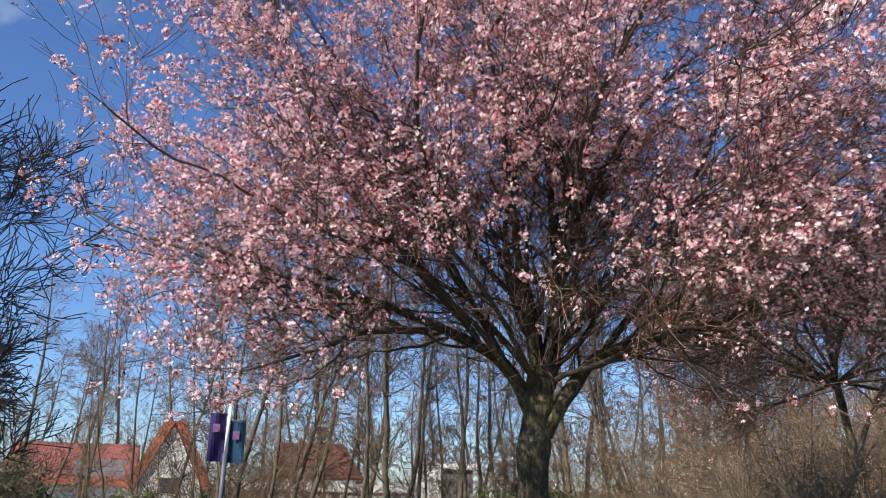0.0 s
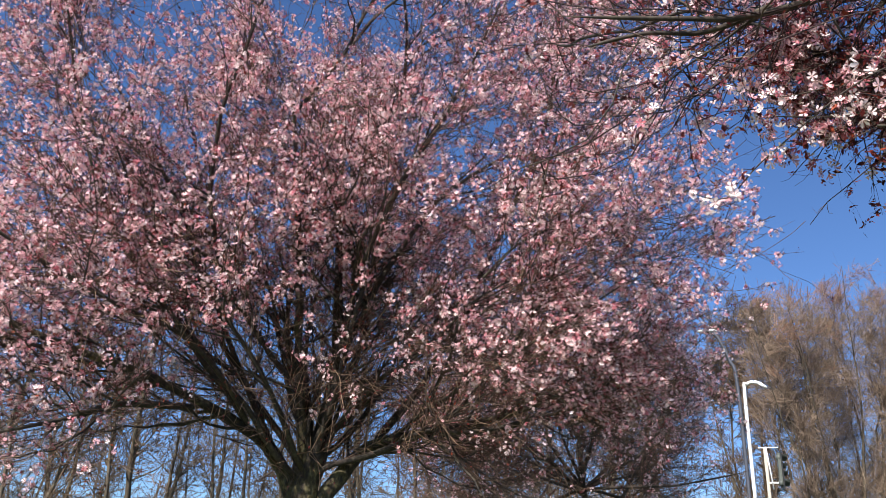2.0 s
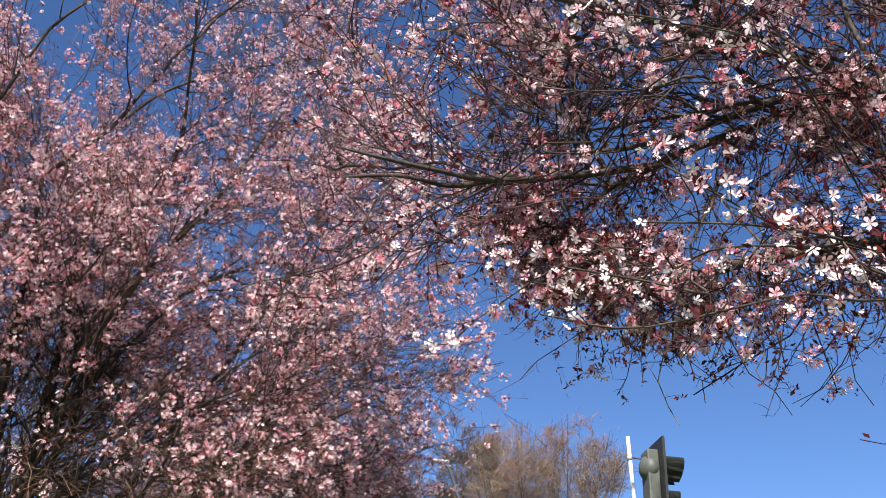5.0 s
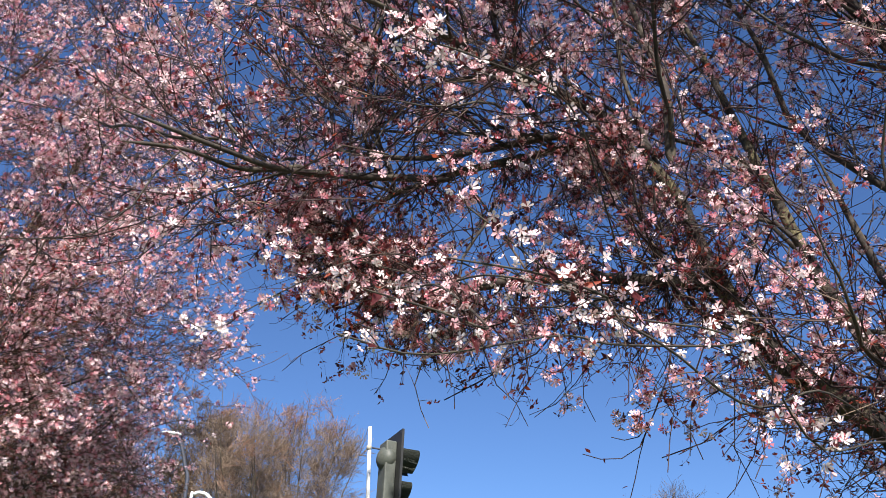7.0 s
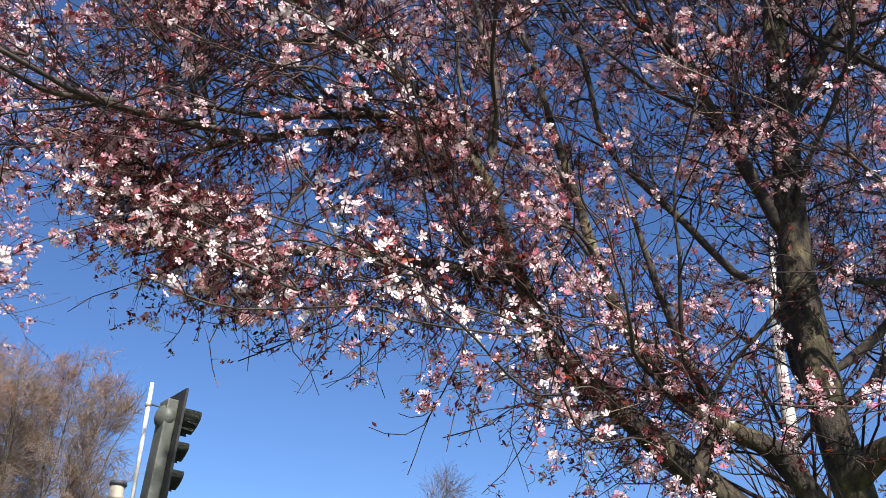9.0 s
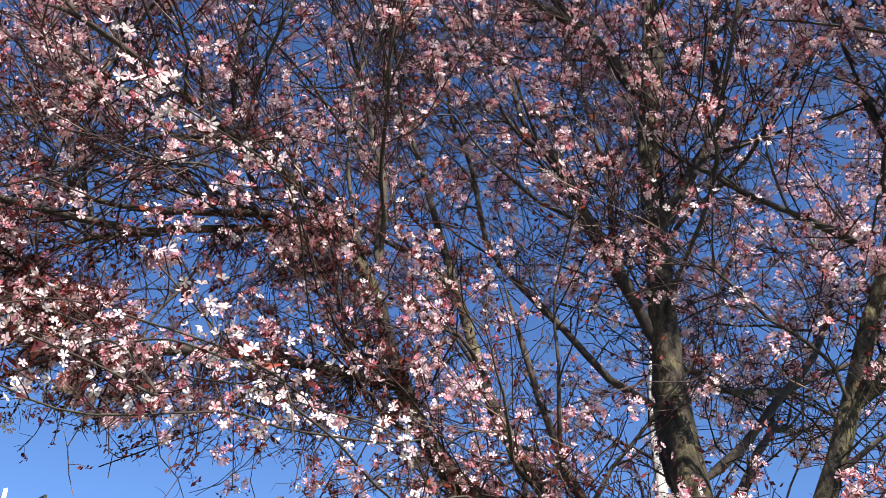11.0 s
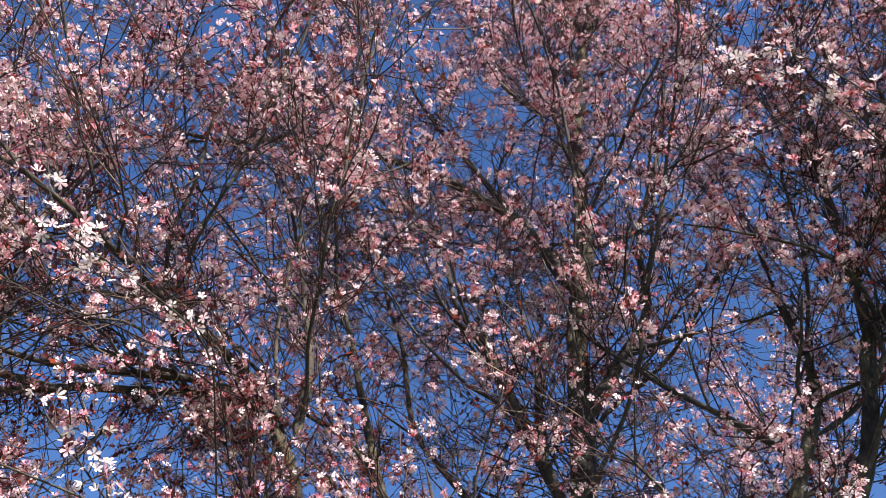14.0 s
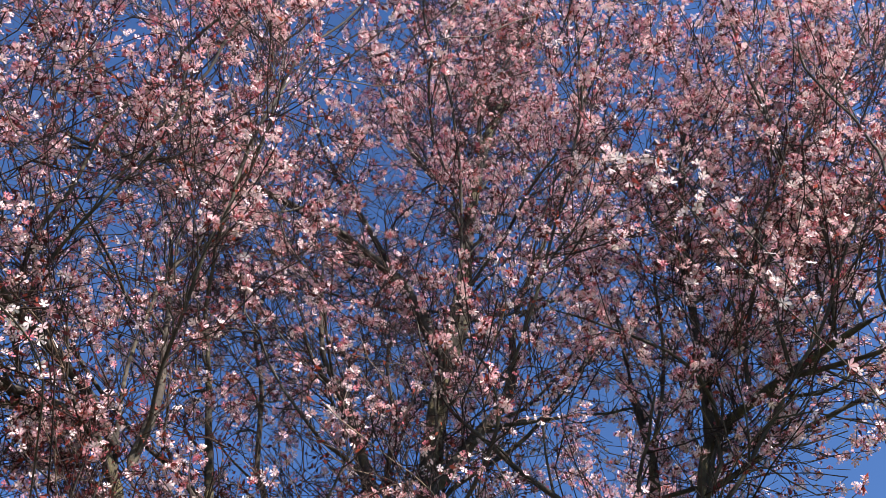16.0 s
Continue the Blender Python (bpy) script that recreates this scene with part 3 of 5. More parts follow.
# the tree across the grass
A_BASE = (0.70, 6.98, 0.0)
A_C = (0.70, 6.45, 5.1)
rng = np.random.default_rng(11)
tree_a, off_a, at_a, nrm_a, knots_a = blossom_tree(
    A_BASE, "wide cherry plum tree in full pale pink blossom", ([(0.68, 7.0, -0.1), (0.70, 6.98, 0.9), (0.71, 6.97, 1.55), (0.76, 6.96, 2.2), (0.86, 6.98, 2.75)], 0.178, 0.115),
    [
        ([(0.76, 6.96, 2.12), (0.54, 6.88, 2.52), (0.23, 6.70, 2.72), (-0.44, 6.38, 2.94), (-1.17, 5.99, 3.07), (-1.9, 5.7, 3.3)], 0.072, 0.012),
        ([(-0.10, 6.55, 2.80), (-0.63, 6.17, 2.70), (-0.92, 5.93, 2.53), (-1.47, 5.61, 2.29)], 0.03, 0.008),
        ([(0.76, 6.95, 1.95), (1.03, 6.92, 2.39), (1.27, 6.88, 2.67), (1.65, 6.70, 2.79), (2.25, 6.42, 2.93), (2.9, 5.95, 3.2)], 0.084, 0.012),
    ] + [
        ([(1.27, 6.88, 2.67), (1.77, 6.79, 3.4), (2.42, 6.58, 4.98), (2.69, 6.47, 5.85), (2.9, 6.4, 6.8)], 0.038, 0.009),
        ([(0.80, 6.97, 2.3), (0.62, 6.7, 3.2), (0.45, 6.3, 4.3), (0.2, 5.9, 5.6)], 0.055, 0.009),
        ([(0.86, 6.98, 2.6), (0.95, 7.0, 3.4), (0.85, 6.9, 4.8), (0.75, 6.8, 6.6)], 0.075, 0.012),
        ([(0.54, 6.88, 2.52), (0.1, 6.8, 3.3), (-0.5, 6.5, 4.4), (-1.3, 6.2, 5.5)], 0.03, 0.009),
    ],
    [
        ((0.84, 6.98, 2.7), (0.5, -0.6, 1.1), 3.6, 0.05), ((0.84, 6.98, 2.6), (-0.3, 0.8, 1.1), 3.8, 0.055), ((0.84, 6.98, 2.6), (0.7, 0.6, 1.2), 3.8, 0.055),
        ((0.84, 6.98, 2.7), (-0.5, -0.5, 1.3), 4.2, 0.05), ((0.82, 6.97, 2.4), (0.15, -1.0, 0.75), 3.4, 0.05), ((0.8, 6.97, 2.4), (-0.9, 0.2, 0.9), 3.6, 0.05),
        ((0.84, 6.98, 2.7), (0.25, 0.1, 1.3), 4.4, 0.06), ((0.82, 6.97, 2.4), (-0.45, -1.0, 0.5), 3.3, 0.042), ((0.82, 6.97, 2.4), (0.8, -0.8, 0.55), 3.4, 0.042),
    ] + [
        ((0.8, 6.97, 2.35), (-0.8, -0.7, 0.9), 3.6, 0.045), ((0.3, 6.75, 2.7), (-1.0, -0.25, 0.65), 4.2, 0.04), ((0.3, 6.75, 2.7), (-0.9, -0.6, 0.3), 3.8, 0.035), ((0.0, 6.6, 2.75), (-1.0, 0.4, 0.4), 3.8, 0.035), ((-0.6, 6.3, 2.9), (-1.0, -0.2, 0.0), 2.7, 0.03), ((-1.0, 6.1, 3.0), (-1.0, 0.1, 0.3), 2.4, 0.026), ((0.5, 6.85, 3.0), (-0.7, -0.2, 1.2), 4.6, 0.045), 
    ] + [
        ((0.84, 6.98, 2.5), (1.0, -0.2, 0.8), 3.5, 0.045), ((0.84, 6.98, 2.5), (0.9, -0.5, 0.25), 3.2, 0.04), ((1.65, 6.7, 2.8), (1.0, -0.3, 0.35), 2.6, 0.032), ((1.3, 6.88, 2.7), (0.9, -0.7, 0.7), 3.0, 0.032), ((2.25, 6.42, 2.93), (0.9, 0.2, 0.6), 2.4, 0.028), ((1.65, 6.7, 2.8), (0.4, -1.0, 0.3), 2.6, 0.028),
        ((2.42, 6.58, 4.98), (0.8, -0.6, 0.9), 2.8, 0.030), ((2.69, 6.47, 5.85), (0.3, -0.8, 0.9), 3.0, 0.030), ((2.85, 6.42, 6.5), (0.5, 0.0, 1.0), 2.2, 0.026), ((0.85, 6.9, 4.8), (0.7, -0.7, 1.0), 3.6, 0.034), ((0.3, 6.0, 5.2), (0.6, -0.5, 1.0), 3.2, 0.030), ((0.75, 6.8, 6.4), (0.6, 0.0, 1.0), 2.6, 0.028),
    ] + [
        # slim upright stems that crowd above the fork
        ((0.82 + 0.05 * math.cos(k * 2.4), 6.95, 2.3 + 0.03 * k), (math.cos(k * 2.4) * (0.35 + 0.05 * (k % 4)), math.sin(k * 2.4) * 0.4 - 0.15, 1.15), 2.6 + 0.25 * (k % 5), 0.040) for k in range(8)
    ],
    (A_C, (3.95, 3.3, 5.1)),
    dict(counts=(13, 8, 4, 1), bend=0.15, len2=1.5, len3=0.8, len4=0.38, len5=0.11, thick=0.015, inner=9, heart=(0.6, 5.0, 3.5), per4=13, per5=4, bunch=0.030, share=1.1, least=0.0017, twig=LIT_TWIG, lush=1.0, budding=0.42, thicket_flowers=0.14, thicket=(5, 0.50, 1, 0.0034, lambda p: np.clip(1.15 - (p[:, 2] - 2.8) * 0.30, 0.40, 1.0)), floor=lambda p: np.full(len(p), 2.0)),
    lambda p: np.clip(-0.10 + 1.7 * (np.linalg.norm((p - np.array([1.1, 7.4, 2.5])) / np.array([3.0, 3.2, 3.2]), axis=1) - 0.16), 0.04, 0.78)
    * np.clip((p[:, 2] - 3.0 - 0.28 * (p[:, 1] - 4.5) + np.clip((0.3 - p[:, 0]) * 0.9, 0, 1.5) + np.clip((p[:, 0] - 1.2) * 0.35, 0, 0.5)) / 0.9 + 0.45, 0.10, 1.0) * np.clip(1.25 - 0.15 * (p[:, 2] - 3.6), 0.5, 1.25))
dress(tree_a, off_a, at_a, nrm_a, knots_a, lambda p: p[:, 1] < 3.2, 0.0145, 0.06, 0, 0.024)

# a third tree farther off, its crown beside the first
C_X, C_Y = 5.7, 11.6
rng = np.random.default_rng(12)
tree_c, off_c, at_c, nrm_c, knots_c = blossom_tree(
    (C_X, C_Y, 0.0), "smaller cherry plum tree in dusky pink blossom farther off", ([(C_X, C_Y, -0.1), (C_X - 0.05, C_Y, 1.0), (C_X - 0.15, C_Y, 2.0), (C_X - 0.3, C_Y, 3.1)], 0.065, 0.05),
    [([(C_X - 0.15, C_Y, 2.1), (C_X + 0.2, C_Y - 0.1, 2.9), (C_X + 0.8, C_Y - 0.3, 4.0), (C_X + 1.2, C_Y - 0.3, 5.0)], 0.04, 0.008), ([(C_X - 0.3, C_Y, 3.0), (C_X - 1.1, C_Y - 0.3, 3.5), (C_X - 2.2, C_Y - 0.5, 3.9)], 0.04, 0.008), ([(C_X - 0.3, C_Y, 3.0), (C_X - 0.4, C_Y, 4.2), (C_X - 0.6, C_Y, 5.8)], 0.045, 0.008)],
    [((C_X - 0.3, C_Y, 3.1), (math.cos(a) * 1.2 - 0.3, math.sin(a), 0.5 * (k % 4) - 0.15), 3.0, 0.045) for k, a in enumerate(np.arange(15) * 2 * math.pi / 15)],
    ((C_X - 0.75, C_Y + 0.3, 4.2), (2.85, 2.6, 2.75)),
    dict(counts=(14, 9, 6, 1), len2=1.3, len3=0.75, len4=0.36, len5=0.1, thick=0.013, inner=6, heart=(C_X, C_Y - 2, 4.5), per4=9, per5=3, bunch=0.034, share=0.75, least=0.0025, twig=LIT_TWIG, lush=0.85, budding=0.4, thicket_flowers=0.25, thicket=(13, 0.5, 2, 0.0042, lambda p: np.clip(1.2 - (p[:, 2] - 3.2) * 0.25, 0.4, 1.0)), floor=lambda p: np.full(len(p), 1.9)),
    lambda p: np.clip(0.20 + 0.24 * (p[:, 2] - 3.0), 0.08, 0.75))
dress(tree_c, off_c, at_c, nrm_c, knots_c, lambda p: p[:, 1] < 3.2, 0.0145, 0.05, 0, 0.03)

# the tree beside the path, its near boughs overhead
B_BASE = (3.12, -0.25, 0.0)
def b_floor(p):
    """The underside of the near tree's crown rises towards the path."""
    return 1.6 + np.hypot(p[:, 0], p[:, 1]) * np.tan(np.radians(np.clip(9.6 + 0.30 * np.degrees(np.arctan2(p[:, 1], p[:, 0])), 10.6, 22.8)))


rng = np.random.default_rng(13)
tree_b, off_b, at_b, nrm_b, knots_b = blossom_tree(
    B_BASE, "large cherry plum tree with pink blossom and coppery young leaves",
    ([(3.10, -0.30, -0.1), (3.10, -0.28, 1.0), (3.09, -0.22, 2.0), (3.07, -0.15, 2.56), (3.07, -0.13, 3.15), (3.06, -0.18, 3.88), (3.07, -0.24, 4.55), (3.08, -0.36, 5.19), (3.06, -0.42, 6.04), (3.05, -0.52, 6.8), (2.99, -0.68, 7.5), (2.92, -0.95, 8.1)], 0.086, 0.030),
    [
        # the limb that leans north from the lower fork, and its boughs over the path
        ([(3.08, -0.05, 2.1), (2.94, 0.31, 2.39), (2.81, 0.56, 2.63), (2.73, 0.68, 2.74), (2.65, 0.79, 2.90), (2.58, 0.85, 3.08), (2.54, 0.90, 3.27), (2.49, 0.95, 3.48), (2.37, 1.12, 3.70), (2.23, 1.30, 3.63), (1.84, 1.68, 3.39), (1.51, 1.95, 2.99)], 0.056, 0.010),
        ([(2.58, 0.84, 3.05), (2.45, 1.06, 3.09), (2.15, 1.42, 3.06), (1.85, 1.67, 2.93), (1.80, 1.71, 3.02), (1.70, 1.82, 3.15), (1.55, 1.95, 3.3)], 0.026, 0.008),
        ([(1.90, 1.54, 3.40), (1.62, 1.72, 3.32), (1.35, 1.82, 3.23), (1.14, 1.85, 3.19), (0.77, 1.94, 3.17)], 0.016, 0.006),
        ([(1.44, 1.81, 3.29), (1.25, 1.89, 3.20), (1.07, 1.95, 3.19), (0.87, 2.00, 3.12)], 0.011, 0.005),
        ([(2.44, 1.01, 3.68), (2.20, 1.24, 3.66), (1.99, 1.47, 3.56), (1.74, 1.62, 3.43), (1.40, 1.76, 3.33)], 0.022, 0.006),
        ([(2.45, 0.97, 3.60), (2.33, 1.13, 3.80), (1.99, 1.32, 3.86), (1.64, 1.46, 3.89), (1.27, 1.54, 3.81), (1.11, 1.55, 3.69)], 0.024, 0.006),
        ([(2.47, 0.93, 3.55), (2.48, 0.92, 3.93), (2.50, 0.99, 4.27), (2.47, 1.05, 4.61), (2.39, 1.24, 5.43)], 0.024, 0.007),
    ] + [
        # the second limb of the fork, and the stem between the two
        ([(3.08, -0.12, 2.2), (3.01, 0.04, 2.47), (2.95, 0.18, 2.55), (2.89, 0.34, 2.67), (2.86, 0.44, 2.81), (2.81, 0.55, 3.05), (2.82, 0.65, 3.45), (2.82, 0.75, 3.87), (2.79, 0.84, 4.30), (2.7, 1.0, 5.0)], 0.046, 0.012),
        ([(2.93, 0.33, 2.38), (2.95, 0.25, 2.54), (2.93, 0.25, 2.68), (2.89, 0.31, 2.83), (2.88, 0.40, 3.2), (2.85, 0.5, 3.7)], 0.034, 0.010),
    ] + [
        # the limb that leans south and its boughs
        ([(3.08, -0.12, 2.33), (3.00, -0.25, 2.44), (2.93, -0.36, 2.47), (2.87, -0.49, 2.52), (2.81, -0.68, 2.85), (2.79, -0.84, 3.19), (2.79, -1.01, 3.51), (2.81, -1.15, 3.87), (2.83, -1.15, 4.4), (2.82, -1.17, 5.2)], 0.056, 0.014),
        ([(2.81, -0.69, 2.86), (2.73, -1.10, 3.28), (2.68, -1.24, 3.55), (2.65, -1.35, 3.90), (2.53, -1.51, 4.02), (2.22, -1.82, 4.10), (2.03, -1.97, 4.09)], 0.046, 0.010),
        ([(2.66, -1.36, 3.88), (2.63, -1.43, 4.32), (2.60, -1.50, 4.94), (2.55, -1.58, 5.38), (2.49, -1.69, 6.03), (2.2, -1.95, 6.8)], 0.030, 0.008),
        ([(2.81, -1.00, 3.45), (2.85, -0.80, 3.70), (2.89, -0.58, 3.94), (2.92, -0.44, 4.13), (2.94, -0.29, 4.32), (2.95, -0.19, 4.56)], 0.018, 0.006),
        ([(2.40, -1.66, 4.07), (2.24, -1.79, 3.99), (2.08, -1.91, 3.92), (1.9, -2.1, 3.9)], 0.016, 0.006),
    ] + [
        # boughs up the trunk
        ([(3.08, -0.25, 4.80), (3.03, -0.12, 5.12), (2.98, -0.03, 5.28), (2.92, 0.20, 5.51), (2.81, 0.56, 5.73), (2.52, 1.12, 5.75), (2.21, 1.48, 5.36), (1.89, 1.73, 5.11)], 0.044, 0.012),
        ([(2.98, 0.01, 5.33), (2.92, 0.22, 5.79), (2.83, 0.48, 6.29), (2.70, 0.75, 6.99)], 0.022, 0.008),
        ([(3.06, -0.20, 3.93), (3.08, -0.41, 4.28), (3.10, -0.61, 4.64), (3.17, -0.68, 5.28), (3.10, -0.96, 6.10), (3.03, -1.19, 7.03)], 0.036, 0.009),
        ([(3.06, -0.12, 3.30), (3.02, 0.01, 3.76), (2.99, 0.10, 4.02), (2.93, 0.22, 4.38), (2.87, 0.34, 4.56), (2.86, 0.40, 4.95), (2.86, 0.45, 5.49)], 0.030, 0.008),
        ([(3.03, -0.01, 3.72), (3.02, 0.00, 4.02), (3.00, -0.02, 4.31), (3.00, 0.03, 4.59), (3.00, 0.04, 5.03)], 0.020, 0.007),
        ([(3.05, -0.10, 3.4), (3.03, 0.09, 3.94), (3.02, 0.19, 4.26), (2.95, 0.26, 4.42), (2.89, 0.38, 4.54), (2.86, 0.55, 4.96)], 0.024, 0.007),
        ([(3.00, -0.65, 7.40), (3.00, -0.58, 8.1), (3.01, -0.50, 9.0)], 0.032, 0.010),
        ([(3.06, -0.48, 6.5), (3.03, -0.27, 6.5), (2.98, -0.05, 6.74), (2.92, 0.16, 7.29), (2.88, 0.40, 8.2)], 0.026, 0.008),
    ],
    [
        # scaffold limbs on the far side
        ((3.1, -0.22, 2.6), (0.9, -0.5, 1.0), 4.2, 0.05), ((3.1, -0.22, 2.8), (0.6, -0.9, 1.2), 4.2, 0.05), ((3.1, -0.22, 2.6), (1.0, 0.4, 1.1), 4.0, 0.05),
        ((3.1, -0.22, 3.0), (0.5, 0.9, 1.1), 4.0, 0.045), ((3.1, -0.22, 3.2), (0.9, -0.9, 0.9), 3.8, 0.045),
    ] + [
        # off the limb that leans south
        ((2.79, -1.01, 3.51), (0.4, -0.5, 1.0), 3.2, 0.03), ((2.81, -1.15, 3.87), (-0.1, -0.2, 1.2), 2.8, 0.024), ((2.65, -1.32, 3.9), (0.1, -0.5, 1.2), 3.0, 0.03), ((2.53, -1.51, 4.02), (-0.3, -0.2, 1.2), 2.6, 0.026),
        ((2.38, -1.68, 4.08), (-0.3, -0.2, 1.2), 2.4, 0.02), ((2.22, -1.82, 4.09), (-0.3, -0.1, 1.1), 2.0, 0.02), ((2.1, -1.9, 4.08), (-0.2, -0.4, 1.0), 2.2, 0.02), ((2.81, -0.68, 2.85), (-0.5, -0.7, 0.9), 0.8, 0.018), ((2.73, -1.1, 3.28), (-0.6, -0.7, 0.7), 2.2, 0.024), ((2.03, -1.97, 4.09), (-0.35, -0.25, 1.0), 2.2, 0.018), ((2.2, -1.85, 4.1), (-0.1, -0.1, 1.1), 2.4, 0.02), ((1.9, -2.1, 3.9), (-0.2, -0.2, 1.0), 1.8, 0.016),
    ] + [
        # up the trunk
        ((3.1, -0.2, 3.4), (-0.7, -0.7, 1.0), 3.2, 0.026), ((3.1, -0.2, 3.8), (0.5, -0.6, 1.1), 3.4, 0.03), ((3.1, -0.29, 4.6), (-0.9, 0.1, 1.0), 3.0, 0.026),
        ((3.1, -0.3, 5.0), (0.3, 0.8, 1.0), 3.0, 0.03), ((3.1, -0.35, 5.4), (-0.6, -0.8, 0.9), 2.8, 0.026), ((3.1, -0.4, 5.8), (-0.8, 0.4, 1.0), 2.6, 0.026),
        ((3.08, -0.45, 6.2), (0.4, -0.8, 1.0), 2.6, 0.028), ((3.07, -0.5, 6.6), (-0.5, -0.5, 1.0), 2.2, 0.024), ((3.06, -0.55, 6.9), (0.3, 0.6, 1.0), 2.0, 0.024), ((3.0, -0.6, 7.3), (-0.8, -0.1, 0.8), 2.2, 0.024), ((3.0, -0.65, 7.4), (-0.5, 0.7, 0.8), 2.2, 0.024),
    ] + [
        # off the boughs that reach north over the path
        ((2.49, 0.95, 3.48), (-0.2, 0.5, 1.2), 2.4, 0.024), ((2.23, 1.3, 3.63), (-0.7, 0.5, 1.0), 2.2, 0.022), ((2.82, 0.7, 3.6), (-0.5, 0.9, 1.1), 2.6, 0.026),
        ((2.75, 0.9, 4.5), (-0.8, 0.3, 0.9), 2.6, 0.024),
        ((2.5, 0.95, 3.6), (-1.0, -0.35, 0.55), 1.9, 0.02), ((1.84, 1.68, 3.39), (-0.5, 0.4, 0.9), 1.6, 0.018), ((1.5, 1.9, 3.2), (-0.6, 0.2, 0.7), 1.3, 0.016),
        ((2.23, 1.3, 3.63), (-0.5, 0.9, 0.7), 2.0, 0.02), ((1.84, 1.68, 3.39), (-0.3, 0.8, 0.2), 1.2, 0.016), ((1.84, 1.68, 3.39), (0.1, 0.3, 1.0), 1.8, 0.018),
        ((1.84, 1.68, 3.39), (-0.9, -0.1, 0.3), 1.2, 0.016), ((2.21, 1.48, 5.36), (-0.6, 0.5, 0.3), 1.6, 0.018), ((2.52, 1.12, 5.75), (-0.7, 0.3, 0.4), 1.8, 0.018), ((2.21, 1.48, 5.36), (0.1, 0.9, 0.2), 1.6, 0.018),
        ((1.64, 1.46, 3.89), (-0.5, 0.2, 0.8), 1.4, 0.016), ((1.99, 1.32, 3.86), (-0.5, -0.3, 0.9), 1.6, 0.016), ((1.27, 1.54, 3.81), (-0.6, 0.4, 0.7), 1.2, 0.014),
    ],
    ((2.65, -0.4, 5.1), (3.5, 4.2, 4.7)),
    dict(counts=(13, 7, 3, 1), full=2.6, open=lambda p: np.clip(0.9 - 0.33 * (p[:, 1] - 0.6), 0.4, 0.9) * np.clip(1.0 + 0.25 * (p[:, 1] + 0.9), 0.6, 1.0), slim=0.42, bend=0.14, lift=0.11, len2=1.15, len3=0.66, len4=0.27, len5=0.07, thick=0.011, inner=8, inner_len=0.7, heart=(1.8, 0.6, 3.2), per4=12, per5=4, bunch=0.027, share=1.0, least=0.0018, joints=4, twig=TWIG, lush=0.86, budding=0.36, thicket_flowers=0.34, thicket=(5, 0.30, 1, 0.0021, lambda p: np.clip(0.90 - 0.24 * p[:, 1] - 0.05 * (p[:, 2] - 3.5), 0.10, 1.0)), upper=2.7, droop=((60, [0, 1, 1], 0.34), (50, [7, 8, 0, 0, 0, 9], 0.62), (40, [1, 1, 1], 0.46)),
         sprays=[
             [(1.45, 0.50, 2.32), (1.15, 0.59, 2.23), (0.97, 0.60, 2.18), (0.72, 0.66, 2.07), (0.59, 0.70, 2.06)],
             [(0.83, 0.64, 2.15), (0.75, 0.67, 2.15), (0.63, 0.70, 2.14)],
             [(1.27, 0.41, 2.12), (0.99, 0.44, 2.13), (0.86, 0.49, 2.16), (0.69, 0.58, 2.26)],
             [(0.88, 0.48, 2.17), (0.79, 0.52, 2.18), (0.67, 0.61, 2.18)],
             [(1.6, 0.40, 2.14), (1.27, 0.41, 2.23), (1.07, 0.50, 2.22), (0.92, 0.60, 2.21)],
         ] + [
             [(1.35, -1.2, 2.7), (1.16, -0.89, 3.22), (1.12, -0.77, 3.48), (1.12, -0.64, 3.60)],
             [(1.3, -1.1, 3.1), (1.01, -0.76, 3.39), (1.07, -0.6, 3.5)],
             [(1.30, 0.74, 2.95), (0.94, 0.76, 2.83), (0.78, 0.80, 2.79), (0.73, 0.85, 2.93)],
             [(1.57, 0.97, 3.30), (1.30, 1.02, 3.20), (1.08, 1.09, 3.16)],
             [(1.45, 1.55, 2.85), (1.25, 1.71, 2.66), (1.16, 1.77, 2.56), (1.04, 1.84, 2.62)],
             [(1.75, 1.42, 2.87), (1.55, 1.55, 2.80), (1.42, 1.62, 2.78), (1.30, 1.70, 2.80)],
             [(1.70, 1.50, 2.90), (1.50, 1.66, 2.92), (1.36, 1.74, 2.90), (1.22, 1.80, 2.95)],
             [(1.65, 1.76, 4.20), (1.43, 1.95, 4.14), (1.02, 2.19, 3.94)],
         ],
         floor=b_floor,
         clear=lambda P, deep: (np.linalg.norm(P[:, -1] - np.array([0, 0, 1.6]), axis=1) > 1.15) & (P[:, -1, 2] > b_floor(P[:, -1]) - deep)),
    lambda p: np.clip(0.36 + 0.12 * (p[:, 2] - 3.0) + 0.14 * (np.hypot(p[:, 0] - 3.1, p[:, 1] + 0.2) - 0.9) + 0.14 * np.clip(-p[:, 1], 0, 2) - 0.16 * np.clip(p[:, 1], 0, 1.5), 0.34, 0.85))
dress(tree_b, off_b, at_b, nrm_b, knots_b, lambda p: np.linalg.norm(p - np.array([0, 0.2, 1.6]), axis=1) < 2.4, 0.0146, 0.40, 280, 0.027)


